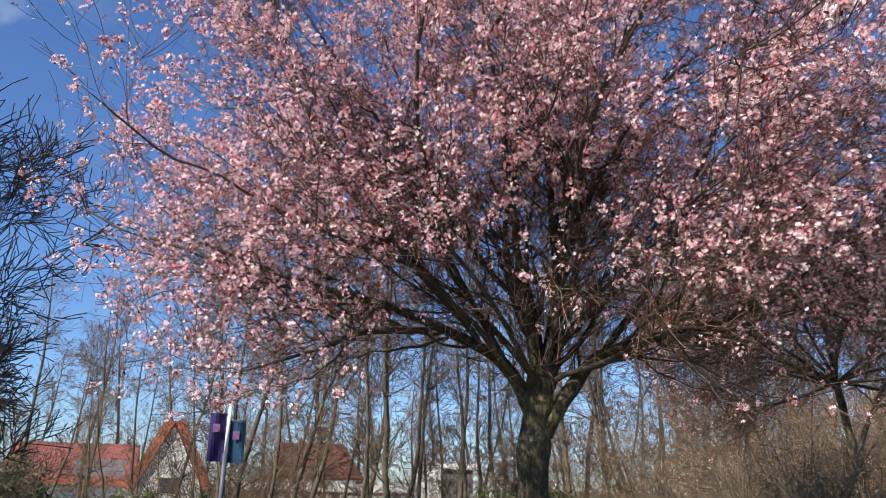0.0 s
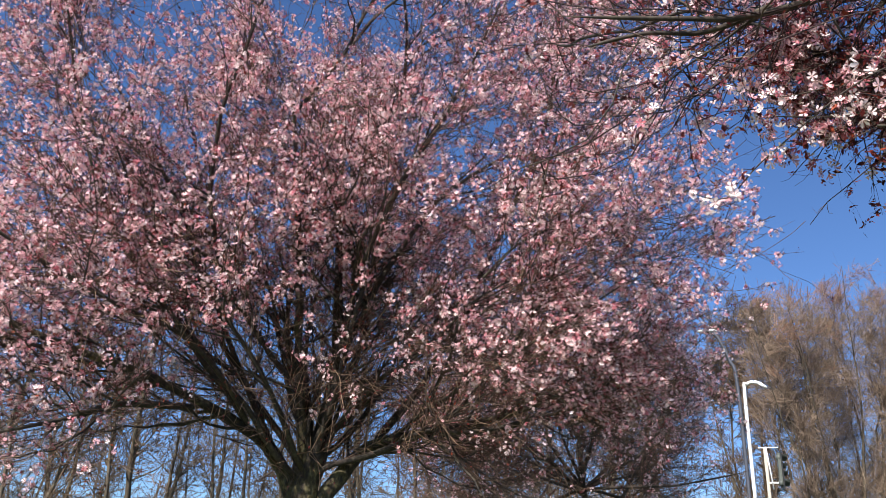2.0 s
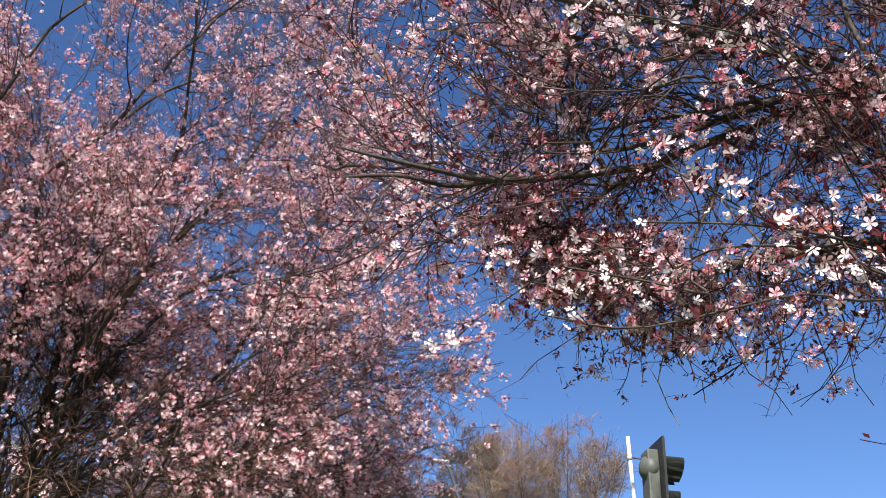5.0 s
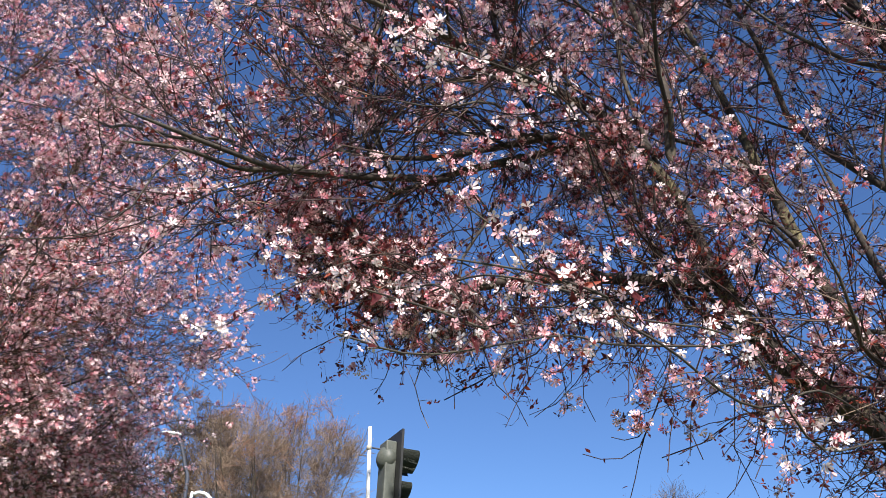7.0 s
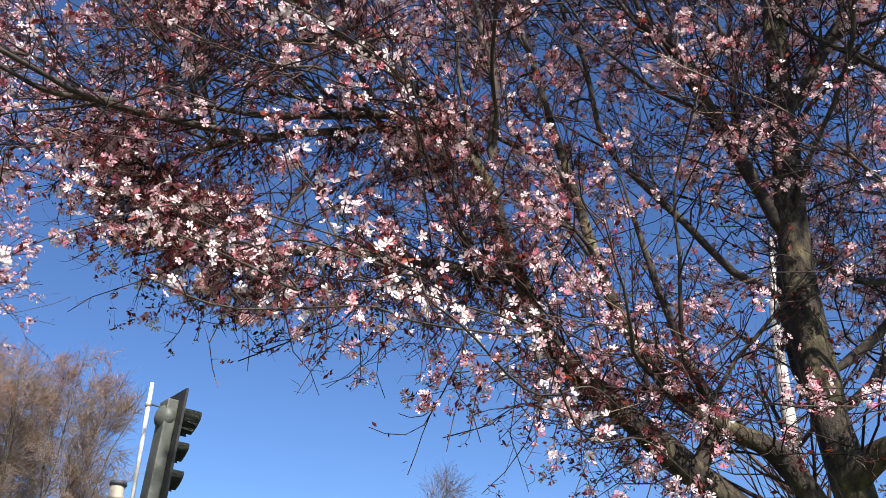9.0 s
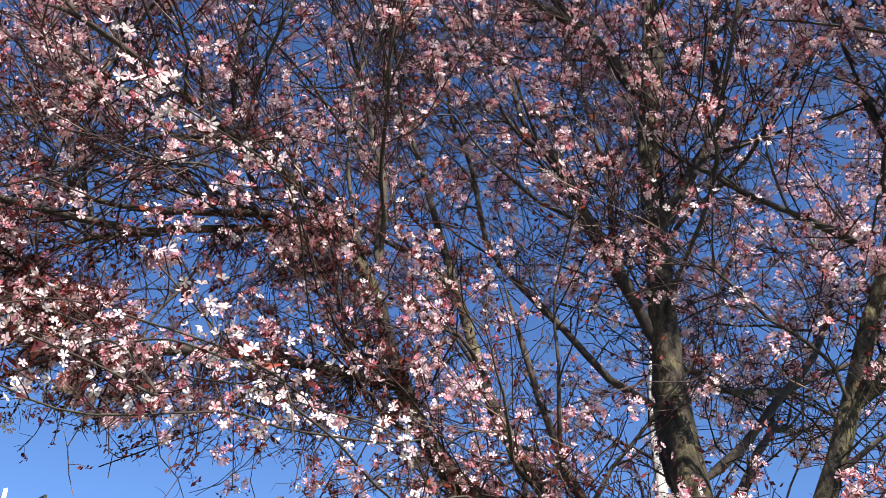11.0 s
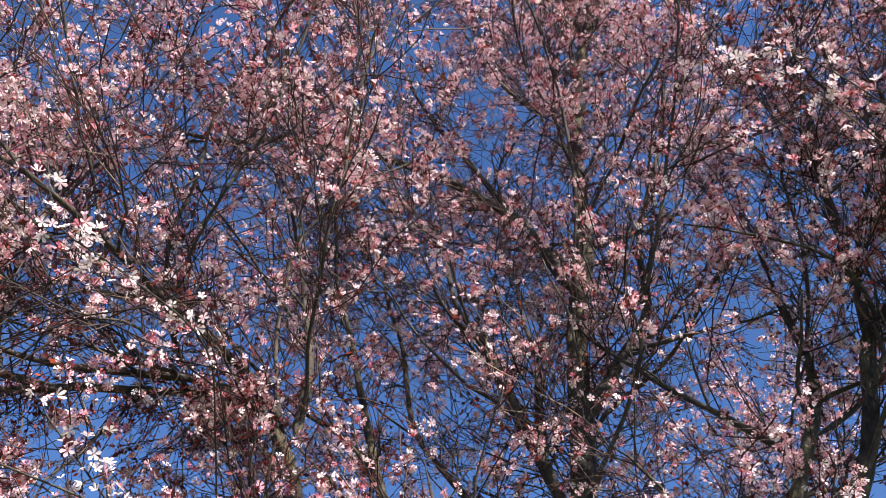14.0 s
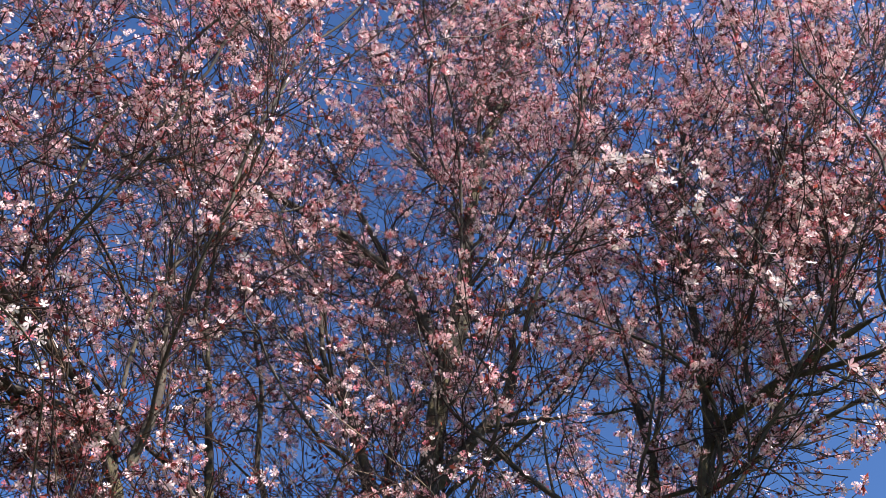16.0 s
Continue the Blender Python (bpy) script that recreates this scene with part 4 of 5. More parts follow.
# ---- bare trees ----
def bare_tree(name, label, height, r0, spread, seed, bark, twig, counts, low=0.35, stems=1, bud=None, group="", lean=0.4, rise=0.10, fine=0.005, dome=None, wander=0.05, joints=2):
    """A leafless tree that stands at the origin: stems, branches and fine twigs."""
    global rng
    keep, rng = rng, np.random.default_rng(seed)
    tree = thing(name, (0, 0, 0), label, "tree", group)
    P, R = [], []
    for s in range(stems):
        a = s * 2 * np.pi / stems + rng.random()
        d = unit(np.array([np.cos(a) * lean * (stems > 1), np.sin(a) * lean * (stems > 1), 1.0]))
        p = np.array([0.0, 0, -0.1]) + np.array([np.cos(a), np.sin(a), 0]) * 0.1 * (stems > 1)
        pts = [p]
        for k in range(11):
            d = unit(d + rng.normal(size=3) * wander + np.array([0, 0, 0.06]))
            p = p + d * height / 11
            pts.append(p)
        P.append(pts)
        R.append(r0 * (1 - 0.9 * np.linspace(0, 1, 12) ** 0.9) * (0.7 + 0.3 * (stems == 1)))
    P, R = np.array(P), np.array(R)
    if dome:  # the stems fan out to a rounded top
        for k in range(stems):
            rho, a = math.sqrt((k + 0.4) / stems) * 0.9, k * 2.4 + 0.3
            tip = np.array([math.cos(a) * rho * dome[1], math.sin(a) * rho * dome[1], dome[0] + dome[2] * 0.9 * (1 - rho ** 2.6) ** (1 / 2.6)])
            u = np.linspace(0, 1, 12)
            w = 0.22 + 0.78 * u ** 0.95
            P[k] = np.stack([tip[0] * w, tip[1] * w, -0.1 + (tip[2] + 0.1) * u], 1) + np.cumsum(rng.normal(size=(12, 3)) * 0.24, 0) * u[:, None]
    for k in range(stems):
        v, f = tubes(P[k:k + 1], R[k:k + 1], 8)
        mesh_part("trunk", fast_mesh("trunk", v, f, bark, True), tree)
    ins = None
    if dome:
        def ins(p):
            return (np.abs((p - np.array([0, 0, dome[0]])) / np.array([dome[1], dome[1], dome[2]])) ** 2.8).sum(1) ** (1 / 2.8) < 0.93 + 0.12 * rng.random(len(p))
    fan = 38 if dome else 46
    P1, R1 = sprout(P, R, counts[0], low, fan, spread, 7, 0.14, rise, None, 0.4, ins, r0 * 0.24)
    if dome:  # the outer crown is the thickest
        Pu, Ru = sprout(P, R, counts[0] // 2, 0.66, 62, spread * 0.9, 7, 0.2, 0.02, None, 0.5, ins, r0 * 0.16)
        P1, R1 = np.concatenate([P1, Pu]), np.concatenate([R1, Ru])
    P2, R2 = sprout(P1, R1, counts[1], 0.2, fan * 0.9, spread * 0.5, 4 if dome else joints + 1, 0.14 if dome else 0.2, rise, None, 0.5, ins, max(r0, 0.2) * 0.065, taper=0.3)
    P3, R3 = sprout(P2, R2, counts[2], 0.15, fan * 0.9, spread * 0.28, 3 if dome else joints, 0.15 if dome else 0.1 + 0.04 * joints, rise, None, 0.6, ins, max(r0, 0.2) * 0.035, taper=0.5)
    v, f = tubes(P1, R1, 4)
    tagged(mesh_part("branchwork", fast_mesh("branchwork", v, f, bark, True), tree), kind="stuff")
    v, f = tubes(P2, R2, 3)
    tagged(mesh_part("boughwork", fast_mesh("boughwork", v, f, twig), tree), kind="stuff")
    if bud:
        hi = (P3[:, 1, 2] > bud[1] + 0.4) | (np.hypot(P3[:, 1, 0], P3[:, 1, 1]) > dome[1] * 0.9) & (P3[:, 1, 2] > bud[1] - 4)
        v, f = tubes(P3[hi], np.maximum(R3[hi], fine), 3)
        tagged(mesh_part("budding_twigwork", fast_mesh("budding_twigwork", v, f, bud[0]), tree, "rust-coloured twig tips"), kind="stuff")
        P3, R3 = P3[~hi], R3[~hi]
    v, f = tubes(P3, np.maximum(R3, fine), 3)
    tagged(mesh_part("twigwork", fast_mesh("twigwork", v, f, twig), tree), kind="stuff")
    if bud:
        top = P2[:, -1][P2[:, -1, 2] > bud[1]]
        lv, lf = leaf_form()
        v, f = scatter(lv, lf, np.repeat(top, bud[2], 0) + rng.normal(size=(len(top) * bud[2], 3)) * 0.12, rng.normal(size=(len(top) * bud[2], 3)), np.full(len(top) * bud[2], bud[3]))
        tagged(mesh_part("bud_cover", fast_mesh("bud_cover", v, f, bud[0]), tree, "rust-coloured opening buds"), kind="stuff")
    rng = keep
    return tree


def polar(az, dist):
    x, y = -math.sin(radians(az)) * dist, math.cos(radians(az)) * dist
    return x, y, ground_z(x, y)


# the belt of slender woodland trees
belt = "belt of slender woodland trees"
kinds = [bare_tree("woodland_tree", "slender leafless woodland tree with a pale straight trunk", 13.5 + k, 0.10 + 0.025 * (k % 3), 2.1, 40 + k, GREY_BARK, GREY_TWIG, (31, 6, 4), 0.12, group=belt, rise=0.06, fine=0.011, wander=0.10) for k in range(4)]
spots = random.Random(3)
n_belt = 0
for az in np.arange(29.0, -30.5, -0.8):
    if 15.5 < az < 24.5 and spots.random() < 0.55:
        continue
    d = 30 + 14 * spots.random()
    x, y, z = polar(az + spots.uniform(-0.5, 0.5), d)
    sc = spots.uniform(0.7, 1.12) * (0.62 if az > 17 else 1.0)
    m = pose(x, y, z, 0, 0, spots.uniform(0, 360)) @ Matrix.Scale(sc, 4)
    k = kinds[n_belt % 4]
    if n_belt < 4:
        k.matrix_basis = m
    else:
        c2 = copy_thing(k, pose(0, 0, 0))
        c2.matrix_basis = m
    n_belt += 1

rear = "woodland trees farther back"
back_kind = bare_tree("woodland_tree", "leafless woodland tree farther back in the wood", 13.5, 0.17, 2.3, 61, GREY_BARK, GREY_TWIG, (26, 5, 4), 0.1, group=rear, rise=0.07, fine=0.016)
for n_rear, az in enumerate(np.arange(28.0, -31.0, -2.0)):
    x, y, z = polar(az + spots.uniform(-0.8, 0.8), 56 + 12 * spots.random())
    m = pose(x, y, z, 0, 0, spots.uniform(0, 360)) @ Matrix.Scale(spots.uniform(0.85, 1.15), 4)
    (back_kind if n_rear == 0 else copy_thing(back_kind, pose(0, 0, 0))).matrix_basis = m

big = bare_tree("broad_tree", "broad leafless tree with many upright stems and rust-tinged tips", 16.6, 0.15, 2.6, 71, GREY_BARK, TAN_TWIG, (19, 10, 7), 0.22, 18, (RUST_TWIG, 16.6, 7, 0.07), lean=0.34, rise=0.05, fine=0.009, dome=(10.0, 5.2, 9.0))
big.matrix_basis = pose(*polar(-41.2, 44))
big2 = bare_tree("tall_tree", "tall leafless tree with a slender crown", 17.6, 0.16, 2.2, 72, GREY_BARK, GREY_TWIG, (24, 9, 7), 0.2, 5, (RUST_TWIG, 18.6, 5, 0.07), lean=0.10, rise=0.06, fine=0.012, dome=(11.2, 2.9, 8.6))
big2.matrix_basis = pose(*polar(-36.0, 46))
low = bare_tree("low_tree", "low leafless tree with brown twigs", 8.5, 0.2, 2.6, 73, GREY_BARK, GREY_TWIG, (26, 12, 10), 0.15, 3, None, lean=0.3, rise=0.10, fine=0.006)
low.matrix_basis = pose(*polar(-45.5, 45))
far_top = bare_tree("far_tree", "leafless tree with a fine crown", 13.0, 0.22, 2.6, 74, GREY_BARK, GREY_TWIG, (30, 9, 7), 0.35, 1, None, rise=0.14)
far_top.matrix_basis = pose(*polar(-67.4, 42))
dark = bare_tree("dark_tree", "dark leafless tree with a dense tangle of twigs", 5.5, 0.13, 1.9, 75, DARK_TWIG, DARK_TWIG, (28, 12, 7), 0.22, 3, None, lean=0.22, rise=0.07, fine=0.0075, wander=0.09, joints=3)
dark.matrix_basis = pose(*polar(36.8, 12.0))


def birch():
    t = thing("birch_tree", (0, 0, 0), "slender birch with white peeling bark", "tree")
    pts = smooth_line([(0, 0, -0.1), (0.05, 0, 1.5), (0.0, 0.1, 3), (0.05, 0.1, 4.6), (0.1, 0, 5.6)], 16)
    v, f = tubes(pts[None], np.linspace(0.12, 0.02, 16)[None], 10)
    mesh_part("trunk", fast_mesh("trunk", v, f, BIRCH, True), t)
    P, R = sprout(pts[None], np.linspace(0.12, 0.02, 16)[None], 26, 0.35, 45, 1.6, 7, 0.12, 0.05, None, 0.4, None, 0.03)
    P2, R2 = sprout(P, R, 8, 0.2, 40, 0.8, 4, 0.15, 0.0, None, 0.5, None, 0.008)
    v, f = tubes(P, R, 5)
    tagged(mesh_part("branchwork", fast_mesh("branchwork", v, f, TWIG), t), kind="stuff")
    v, f = tubes(P2, R2, 3)
    tagged(mesh_part("twigwork", fast_mesh("twigwork", v, f, TWIG), t), kind="stuff")
    t.matrix_basis = pose(*polar(-91.3, 7.0))


birch()


def shrub(name, label, at, height, spread, seed, leaf, n_leaf, leaf_size, twig=BROWN_TWIG):
    """A shrub of many thin stems with small leaves."""
    global rng
    keep, rng = rng, np.random.default_rng(seed)
    t = thing(name, (0, 0, 0), label, "shrub")
    n = 26
    a = rng.random(n) * 6.28
    d = unit(np.stack([np.cos(a) * 0.6, np.sin(a) * 0.6, np.ones(n)], 1))
    pts = [np.stack([np.cos(a), np.sin(a), np.zeros(n)], 1) * rng.random((n, 1)) * spread * 0.4]
    for k in range(7):
        d = unit(d + rng.normal(size=d.shape) * 0.12)
        pts.append(pts[-1] + d * height / 7 * (0.7 + 0.4 * rng.random((n, 1))))
    P = np.stack(pts, 1)
    R = np.full((n, 1), 0.03) * np.linspace(1, 0.2, 8)
    P2, R2 = sprout(P, R, 12, 0.15, 45, height * 0.33, 5, 0.18, 0.04, None, 0.5, None, 0.012)
    P3, R3 = sprout(P2, R2, 7, 0.1, 45, height * 0.17, 3, 0.18, 0.03, None, 0.6, None, 0.006, taper=0.5)
    for nm, p, r, s in (("stemwork", P, R, 5), ("branchwork", P2, R2, 3), ("twigwork", P3[:, [0, 2]], np.maximum(R3[:, [0, 2]], 0.0035), 3)):
        v, f = tubes(p, r, s)
        tagged(mesh_part(nm, fast_mesh(nm, v, f, twig), t), kind="stuff")
    if n_leaf:
        src = np.concatenate([P3[:, 1], P3[:, 2]])
        lush = np.array([noise.noise(Vector(q * 1.3) + Vector((seed, 0, 0))) for q in src])
        src = src[lush > 0.12]
        pick = src[rng.integers(0, len(src), n_leaf)] + rng.normal(size=(n_leaf, 3)) * 0.06
        lv, lf = leaf_form()
        v, f = scatter(lv, lf, pick, rng.normal(size=(n_leaf, 3)), leaf_size * (0.7 + 0.6 * rng.random(n_leaf)))
        tagged(mesh_part("foliage", fast_mesh("foliage", v, f, leaf), t), kind="stuff")
    rng = keep
    t.matrix_basis = pose(*at)


for k, (az, d, hgt, leafy) in enumerate([(-13.5, 26, 1.9, 1200), (-17.0, 21, 2.8, 1500), (-21.0, 20, 4.2, 3600), (-24.0, 23, 5.0, 2200), (-27.5, 22, 4.6, 1200), (-31.5, 27, 4.6, 0), (-9.0, 30, 1.5, 1500), (-25.0, 12.2, 2.3, 700), (-28.5, 12.6, 2.4, 500)]):
    shrub("thicket_shrub", "tangled brown shrub with withered tan leaves", polar(az, d), hgt, 2.6, 90 + k, BEIGE_LEAF, leafy * 2, 0.05)
for k, (az, d, hgt) in enumerate([(-10.5, 33, 4.2), (-14.5, 30, 5.2), (-18.5, 31, 5.6), (-22.5, 29, 5.4), (-26.5, 31, 6.0), (-29.5, 28, 5.6), (5.0, 38, 3.6), (-3.0, 36, 3.8), (11.0, 40, 3.4), (14.0, 36, 3.8), (15.4, 42, 6.4), (12.8, 43, 5.6), (28.5, 45, 4.6), (8.0, 44, 4.6), (2.0, 45, 4.8), (-6.5, 42, 5.0)]):
    shrub("brushwood_shrub", "tall bare brushwood of thin grey-tan stems", polar(az, d), hgt, 3.2, 130 + k, BEIGE_LEAF, 0, 0.05, GREY_TWIG)
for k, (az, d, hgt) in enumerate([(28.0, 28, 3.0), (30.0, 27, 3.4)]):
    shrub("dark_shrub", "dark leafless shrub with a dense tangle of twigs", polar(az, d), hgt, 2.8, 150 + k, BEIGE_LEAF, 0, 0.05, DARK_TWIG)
for k, (az, d, hgt) in enumerate([(17.2, 24, 1.55), (27.5, 26, 2.0), (29.5, 25, 2.6), (-4.8, 27, 2.0), (-7.5, 28, 1.9)]):
    shrub("evergreen_shrub", "dense dark green shrub at the wood's edge", polar(az, d), hgt, 1.8, 110 + k, SHRUB, 4500, 0.135)


# ---- buildings ----
def box(bm, lo, hi, bevel=0.0):
    r = bmesh.ops.create_cube(bm, size=1)
    bmesh.ops.scale(bm, vec=Vector(hi) - Vector(lo), verts=r["verts"])
    bmesh.ops.translate(bm, vec=(Vector(hi) + Vector(lo)) / 2, verts=r["verts"])
    if bevel:
        bmesh.ops.bevel(bm, geom=list({e for v in r["verts"] for e in v.link_edges}), offset=bevel, segments=2, affect="EDGES", profile=0.5)
    return bm


def boxed(name, lo, hi, mat, parent, bevel=0.0, label=""):
    return part(name, box(bmesh.new(), lo, hi, bevel), mat, parent, label)


def cyl(bm, p, q, r0, r1=None, seg=16):
    p, q = Vector(p), Vector(q)
    r = bmesh.ops.create_cone(bm, cap_ends=True, segments=seg, radius1=r0, radius2=r0 if r1 is None else r1, depth=(q - p).length)
    m = Matrix.Translation((p + q) / 2) @ (q - p).to_track_quat("Z", "Y").to_matrix().to_4x4()
    bmesh.ops.transform(bm, matrix=m, verts=r["verts"])
    for f in {f for v in r["verts"] for f in v.link_faces}:
        f.smooth = len(f.verts) == 4
    return bm


def rod(name, p, q, r0, mat, parent, r1=None, seg=16, label=""):
    return part(name, cyl(bmesh.new(), p, q, r0, r1, seg), mat, parent, label)


def slab(bm, a, b, c, d, t):
    """A sheet between four corners, t thick."""
    a, b, c, d = map(Vector, (a, b, c, d))
    n = (b - a).cross(d - a).normalized() * t
    vs = [bm.verts.new(p) for p in (a, b, c, d, a + n, b + n, c + n, d + n)]
    for q in ((3, 2, 1, 0), (4, 5, 6, 7), (0, 1, 5, 4), (1, 2, 6, 5), (2, 3, 7, 6), (3, 0, 4, 7)):
        bm.faces.new([vs[i] for i in q])
    return bm


def hall():
    """White hall with a steep red gable and a long red roof beside it; x runs along the front, the front faces -y."""
    x, y, z = polar(17.5, 60)
    h = thing("gabled_hall", (x, y, z), "white hall with a steep red gable and long red roof", "building", turn=17.5)
    g = -z + 1.6
    apex, eave = g + 4.0, g + 0.1
    bm = bmesh.new()
    prof = [(-2.0, 0), (2.0, 0), (2.0, eave), (0.0, apex - 0.15), (-2.0, eave)]
    f = [bm.verts.new((px, 0, pz)) for px, pz in prof]
    b = [bm.verts.new((px, 9, pz)) for px, pz in prof]
    bm.faces.new(f)
    bm.faces.new(b[::-1])
    for i in range(5):
        bm.faces.new((f[i], b[i], b[(i + 1) % 5], f[(i + 1) % 5]))
    part("gable_wall", bm, WHITE_WALL, h)
    for s in (-1, 1):
        bm = slab(bmesh.new(), (s * 2.35, -0.12, eave - 0.65), (s * 2.35, 9.2, eave - 0.65), (0, 9.2, apex), (0, -0.12, apex), 0.14 * -s)
        part("roof", bm, RED_ROOF, h)
        bm = slab(bmesh.new(), (s * 2.3, -0.2, eave - 0.75), (s * 2.3, -0.12, eave - 0.75), (0, -0.12, apex - 0.1), (0, -0.2, apex - 0.1), 0.62 * s)
        part("bargeboard", bm, FASCIA, h)
    boxed("window", (-0.7, -0.04, 2.2), (0.7, 0.05, 3.2), GLASS, h)
    boxed("front_wall", (-10, 1.5, 0), (-2.0, 7.5, eave - 0.15), WHITE_WALL, h)
    part("roof", slab(bmesh.new(), (-10.4, 1.0, eave - 0.1), (-2.2, 1.0, eave - 0.1), (-2.2, 4.5, g + 2.4), (-10.4, 4.5, g + 2.4), 0.15), RED_ROOF, h)
    part("roof", slab(bmesh.new(), (-2.2, 8.0, eave - 0.1), (-10.4, 8.0, eave - 0.1), (-10.4, 4.5, g + 2.4), (-2.2, 4.5, g + 2.4), 0.15), RED_ROOF, h)
    # thin dark grey sheet over part of the red slope
    part("dark_roof_sheet", slab(bmesh.new(), (-6.2, 1.2, eave + 0.16), (-2.9, 1.2, eave + 0.16), (-2.9, 3.4, g + 1.75), (-6.2, 3.4, g + 1.75), 0.06), DARK_GREY, h, "dark grey area on the roof slope")
    boxed("fascia", (-10.4, 0.88, eave - 0.35), (-2.4, 1.0, eave + 0.05), FASCIA, h, label="red painted fascia")
    boxed("front_wall", (2.0, 1.5, 0), (13.5, 7.5, eave - 0.1), WHITE_WALL, h)
    part("roof", slab(bmesh.new(), (7.4, 1.0, eave + 0.3), (13.2, 1.0, eave + 0.3), (12.4, 4.5, g + 2.9), (7.6, 4.5, g + 2.9), 0.15), RED_ROOF, h)
    part("roof", slab(bmesh.new(), (13.2, 8.0, eave + 0.3), (7.4, 8.0, eave + 0.3), (7.6, 4.5, g + 2.9), (12.4, 4.5, g + 2.9), 0.15), RED_ROOF, h)


hall()


def low_building():
    x, y, z = polar(7.5, 50)
    h = thing("low_white_building", (x, y, z), "long low white building with grey lower panels", "building", turn=7.5)
    g = -z + 1.6
    boxed("wall", (-5, 0, 0), (6.0, 5, g - 0.35), GREY_PANEL, h)
    boxed("roof", (-5.2, -0.2, g - 0.35), (6.2, 5.2, g + 0.1), WHITE_WALL, h, 0.03)
    for k in range(6):
        boxed("panel", (-4.6 + k * 1.75, -0.05, 0.3), (-3.3 + k * 1.75, 0.04, g - 0.5), WHITE_WALL, h)


def outbuilding():
    x, y, z = polar(-0.6, 46)
    h = thing("white_outbuilding", (x, y, z), "small white building with a grey side and a chimney", "building", turn=-0.6)
    g = -z + 1.6
    boxed("wall", (-2.0, 0, 0), (-0.6, 4, g + 1.1), WHITE_WALL, h)
    boxed("side_wall", (-0.6, 0.1, 0), (1.1, 4, g + 0.95), GREY_PANEL, h, label="grey panelled wall")
    boxed("roof", (-0.7, -0.1, g + 0.95), (1.4, 4.1, g + 1.25), WHITE_WALL, h, 0.03)
    boxed("wall", (1.1, 0, 0), (2.2, 4, g + 0.2), WHITE_WALL, h)
    rod("chimney", (-1.65, 0.6, g + 1.0), (-1.65, 0.6, g + 1.75), 0.16, WHITE_WALL, h)


low_building()
outbuilding()


# ---- street furniture ----
def banner_pole():
    x, y, z = polar(14.3, 27)
    b = thing("banner_pole", (x, y, z), "slender steel pole with a purple and a teal banner", "banner pole", turn=14.3)
    g = -z + 1.6
    rod("pole", (0, 0, 0), (0.03, 0, g + 0.85), 0.075, DARK_METAL, b)
    rod("pole", (0.03, 0, g + 0.85), (0.08, 0, g + 2.45), 0.055, WHITE_POLE, b)
    for s, mt, lo, hi in ((-1, BANNER_P, 0.62, 2.05), (1, BANNER_T, 0.62, 1.85)):
        n = bmesh.new()
        rows = []
        for i in range(7):
            u = i / 6
            rows.append([n.verts.new((s * (0.06 + 0.48 * u) + 0.04, 0.05 * math.sin(u * 5 + 2 * w), g + lo + (hi - lo) * w + s * -0.03 * u)) for w in [k / 6 for k in range(7)]])
        for i in range(6):
            for j in range(6):
                n.faces.new((rows[i][j], rows[i + 1][j], rows[i + 1][j + 1], rows[i][j + 1]))
        bmesh.ops.solidify(n, geom=n.faces[:], thickness=0.012)
        cloth = part("banner", n, mt, b)
        rod("banner_arm", (0.04, 0, g + hi + 0.02), (s * 0.56 + 0.04, 0, g + hi + 0.02), 0.018, DARK_METAL, b)
        boxed("print", (s * 0.30 - 0.10, -0.085, g + hi - 0.55), (s * 0.30 + 0.10, -0.07, g + hi - 0.30), PINK_PRINT, cloth, label="pink printed patch")


banner_pole()


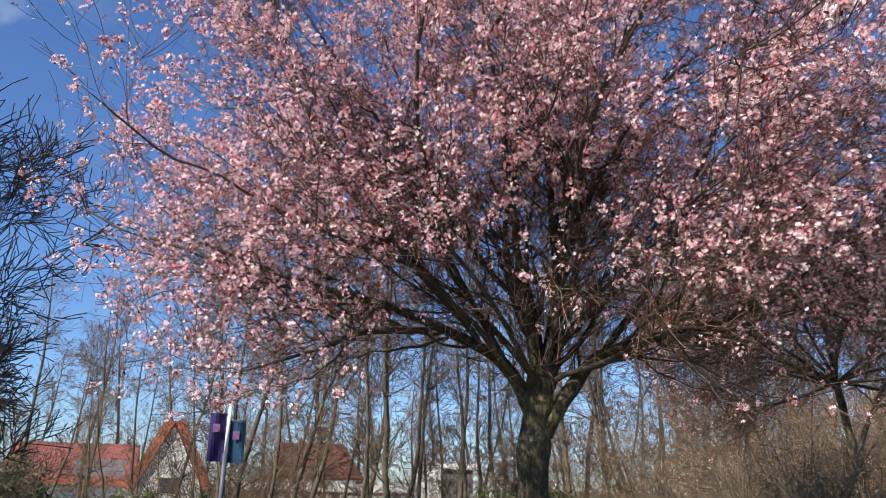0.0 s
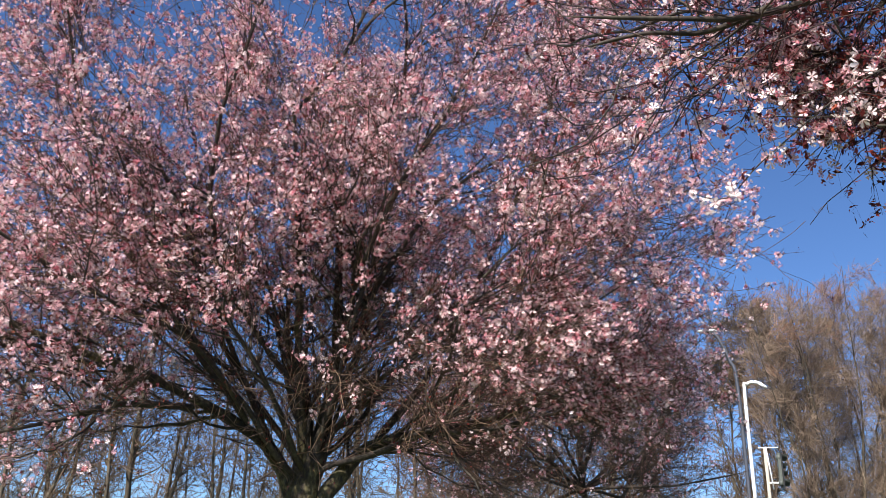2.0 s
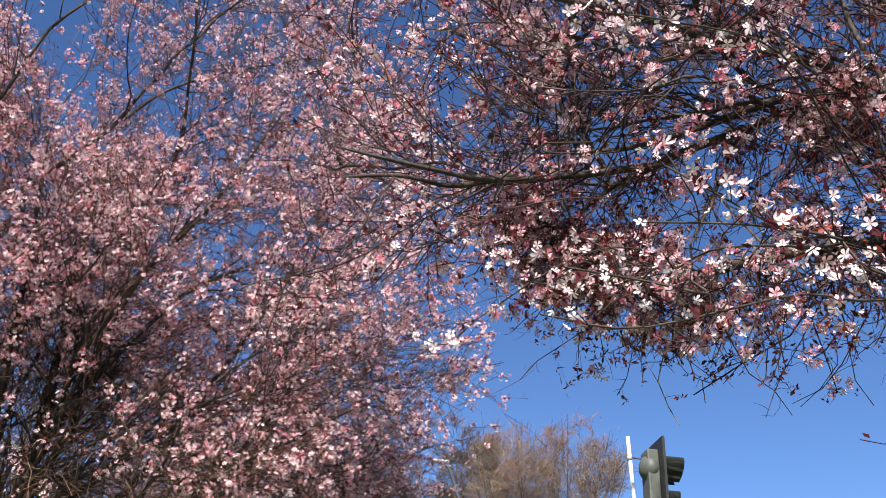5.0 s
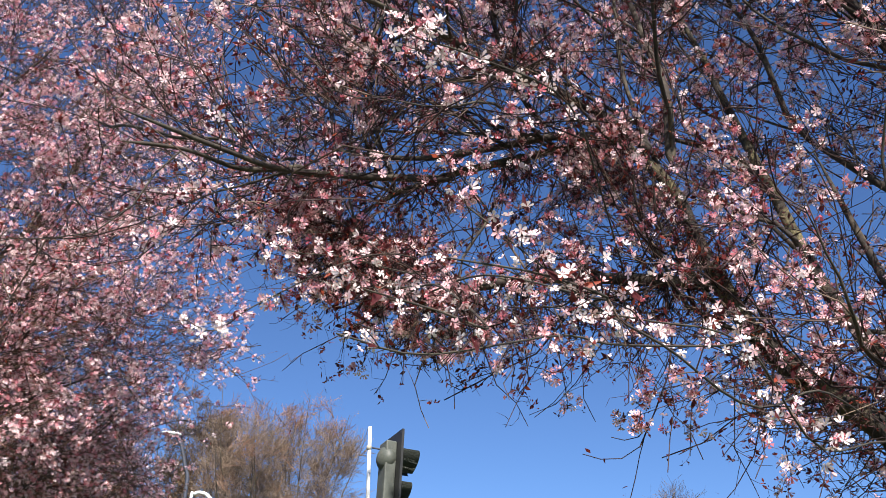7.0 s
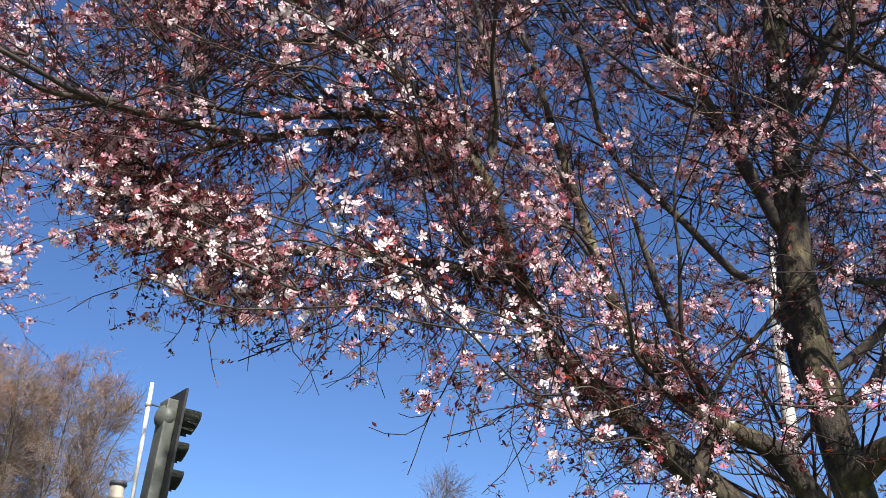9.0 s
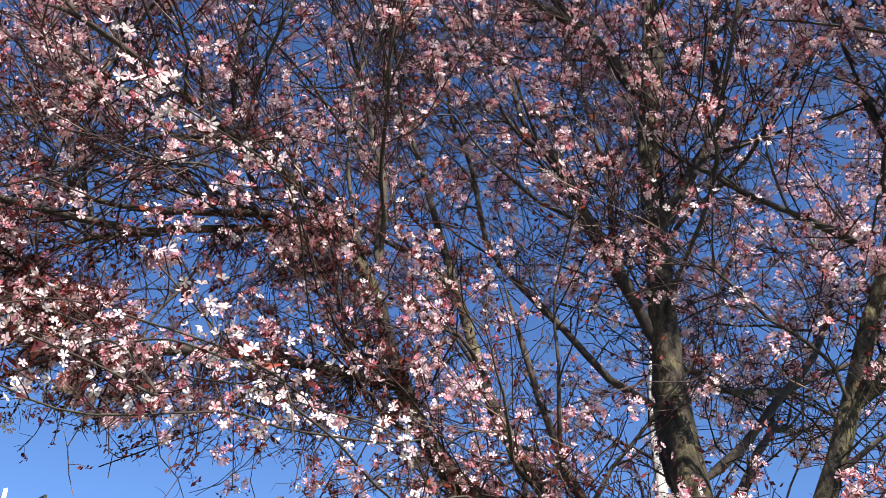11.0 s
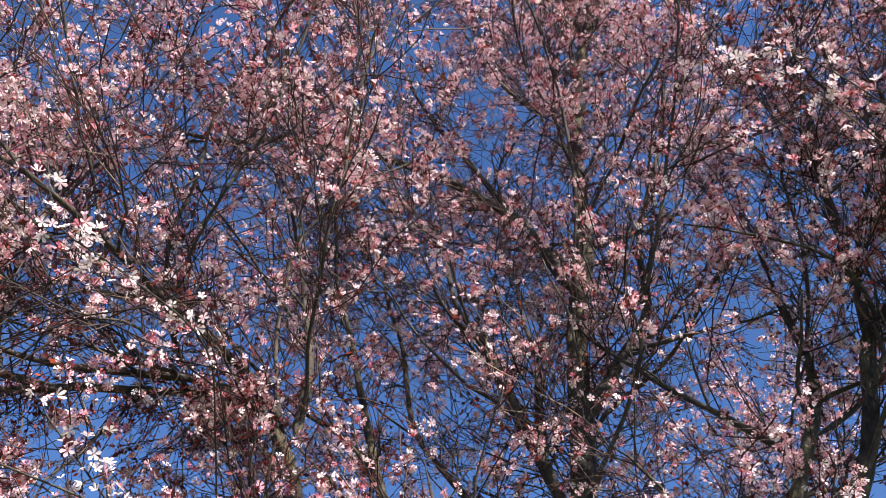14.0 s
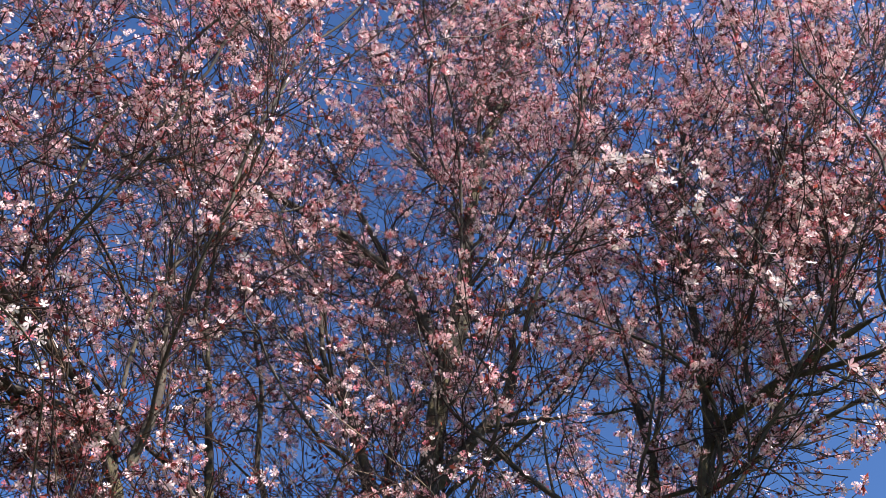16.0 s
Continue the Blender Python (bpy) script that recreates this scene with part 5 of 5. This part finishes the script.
def signal_head(parent, m, board=True, sizes=(0.21, 0.14, 0.14, 0.19), height=1.05):
    """A signal head: back housing, black board, lenses and hooded visors. It faces -y of its own frame m."""
    def put(name, bm, mat, label=""):
        bmesh.ops.transform(bm, matrix=m, verts=bm.verts)
        return part(name, bm, mat, parent, label)
    body = box(bmesh.new(), (-0.088, 0.02, 0.03), (0.088, 0.115, height - 0.03), 0.012)
    put("housing", body, SIGNAL)
    for zc in (0.10, height - 0.17):
        r = bmesh.new()
        bmesh.ops.create_uvsphere(r, u_segments=28, v_segments=16, radius=0.112)
        for f in r.faces:
            f.smooth = True
        bmesh.ops.scale(r, vec=(1, 0.75, 0.95), verts=r.verts)
        bmesh.ops.translate(r, vec=(0, 0.075, zc), verts=r.verts)
        put("lamp_back", r, SIGNAL, "rounded back of a lamp")
    if board:
        bb = bmesh.new()
        edge = [(-0.19, -0.1), (0.19, -0.1), (0.19, height + 0.05), (-0.19, height + 0.05)]
        f = [bb.verts.new((x, 0.0, z)) for x, z in edge]
        k = [bb.verts.new((x, 0.02, z)) for x, z in edge]
        bb.faces.new(f)
        bb.faces.new(k[::-1])
        for i in range(4):
            bb.faces.new((f[i], k[i], k[(i + 1) % 4], f[(i + 1) % 4]))
        put("backing_board", bb, BLACK, "black backing board")
    zs = (height - 0.17, height * 0.60, height * 0.385, 0.10)
    for zc, r in zip(zs, (0.112, 0.085, 0.085, 0.112)):
        v = bmesh.new()
        seg = 20
        rings = []
        for dep, cut in ((0.0, 0), (-0.20 * r / 0.112, 1)):
            ring = []
            for i in range(seg + 1):
                a = radians(-68 + 316 * i / seg)
                d = dep * (1.0 if not cut else 0.86 + 0.14 * math.sin(a))
                ring.append(v.verts.new((r * math.cos(a), d, zc + r * math.sin(a))))
            rings.append(ring)
        for i in range(seg):
            v.faces.new((rings[0][i], rings[0][i + 1], rings[1][i + 1], rings[1][i])).smooth = True
        bmesh.ops.solidify(v, geom=v.faces[:], thickness=0.006)
        vis = put("visor", v, SIGNAL)
        l = bmesh.new()
        bmesh.ops.create_uvsphere(l, u_segments=14, v_segments=8, radius=r * 0.92)
        bmesh.ops.scale(l, vec=(1, 0.18, 1), verts=l.verts)
        bmesh.ops.translate(l, vec=(0, -0.004, zc), verts=l.verts)
        bmesh.ops.transform(l, matrix=m, verts=l.verts)
        part("lens", l, LENS, vis, "dark unlit lens")


def near_signal():
    D = 6.9
    x, y, _ = polar(-45.95, D)
    s = thing("traffic_signal", (x, y, 0), "grey-green traffic signal on a steel post beside a white tube", "traffic signal", turn=-46.8)
    top = 1.6 + D * math.tan(radians(12.2))
    rod("post", (0, 0, 0), (0, 0, top), 0.054, GALVANISED, s)
    rod("cap", (0, 0, top), (0, 0, top + 0.03), 0.066, DARK_METAL, s, 0.06)
    for dz in (0.08, 0.2):
        rod("clamp", (0, 0, top - dz - 0.03), (0, 0, top - dz), 0.061, GALVANISED, s)
    wx = 0.11
    ptop = 1.6 + D * math.tan(radians(18.7))
    rod("white_tube", (wx + 0.02, 0, top - 0.25), (wx - 0.03, 0, ptop), 0.0155, WHITE_POLE, s, label="thin white plastic tube")
    rod("bracket", (wx, 0, ptop - 0.18), (wx + 0.24, 0.02, ptop - 0.20), 0.007, DARK_METAL, s)
    rod("clamp", (wx - 0.026, 0, ptop - 0.20), (wx - 0.025, 0, ptop - 0.165), 0.021, GALVANISED, s)
    rod("bracket", (0.06, 0, top - 0.17), (wx + 0.42, 0.02, top - 0.2), 0.022, GALVANISED, s)
    signal_head(s, pose(wx + 0.20, 0.04, top - 0.30, 0, 0, 108))
    boxed("junction_box", (-0.072, -0.070, top - 0.80), (0.22, 0.070, top - 0.36), SIGNAL, s, 0.045)
    # further heads lower on the post
    signal_head(s, pose(0.30, 0.10, top - 1.45, 0, 0, 120), False)
    signal_head(s, pose(-0.05, -0.16, top - 1.6, 0, 0, 200), False)
    rod("bracket", (0, 0, top - 0.55), (0.30, 0.08, top - 0.55), 0.03, SIGNAL, s)


near_signal()


def bent_tube(pts, r, seg, n=20):
    p = smooth_line(pts, n)
    return tubes(p[None], np.full((1, n), r), seg)


def far_furniture():
    x, y, z = polar(-35.75, 30)
    s = thing("white_street_lamp", (x, y, z), "tall white lamp post with a short hooked arm", "street lamp", turn=-35.75)
    top = -z + 1.6 + 30 * math.tan(radians(13.4))
    v, f = bent_tube([(0, 0, 0), (0, 0, top * 0.5), (0, 0, top - 0.45), (0.08, 0, top - 0.1), (0.3, 0, top), (0.55, 0, top - 0.08)], 0.055, 10, 30)
    mesh_part("post", fast_mesh("post", v, f, WHITE_POLE, True), s)
    rod("lamp_head", (0.5, 0, top - 0.06), (0.72, 0, top - 0.22), 0.058, WHITE_POLE, s, 0.045)
    x, y, z = polar(-35.3, 36)
    s = thing("street_lamp", (x, y, z), "dark curved lamp post with a flat white head", "street lamp", turn=-35.3)
    top = -z + 1.6 + 36 * math.tan(radians(16.7))
    v, f = bent_tube([(0.1, 0, 0), (0.1, 0, top * 0.5), (0.05, 0, top - 2.2), (-0.15, 0, top - 1.3), (-0.5, 0, top - 0.35), (-0.75, 0, top - 0.02)], 0.075, 8, 30)
    mesh_part("post", fast_mesh("post", v, f, DARK_METAL, True), s)
    bm = bmesh.new()
    bmesh.ops.create_uvsphere(bm, u_segments=16, v_segments=8, radius=1)
    bmesh.ops.scale(bm, vec=(0.42, 0.16, 0.09), verts=bm.verts)
    bmesh.ops.translate(bm, vec=(-0.95, 0, top + 0.04), verts=bm.verts)
    part("lamp_head", bm, WHITE_POLE, s, "flat white lamp head")
    x, y, z = polar(-36.9, 29)
    s = thing("far_traffic_signal", (x, y, z), "small grey traffic signal with white brackets", "traffic signal", turn=-36.9)
    g = -z + 1.6
    zc = g + 29 * math.tan(radians(7.0))
    rod("post", (-0.15, 0, 0), (-0.15, 0, zc + 1.2), 0.05, GALVANISED, s)
    rod("bracket", (-0.35, 0, zc + 1.2), (0.25, 0, zc + 1.2), 0.02, WHITE_POLE, s)
    rod("bracket", (-0.15, 0, zc + 0.1), (0.25, 0, zc + 0.1), 0.03, WHITE_POLE, s)
    rod("white_tube", (0.0, -0.06, zc - 0.1), (-0.12, -0.06, zc + 1.2), 0.02, WHITE_POLE, s)
    signal_head(s, pose(0.30, 0.04, zc, 0, 0, 100), True)


far_furniture()
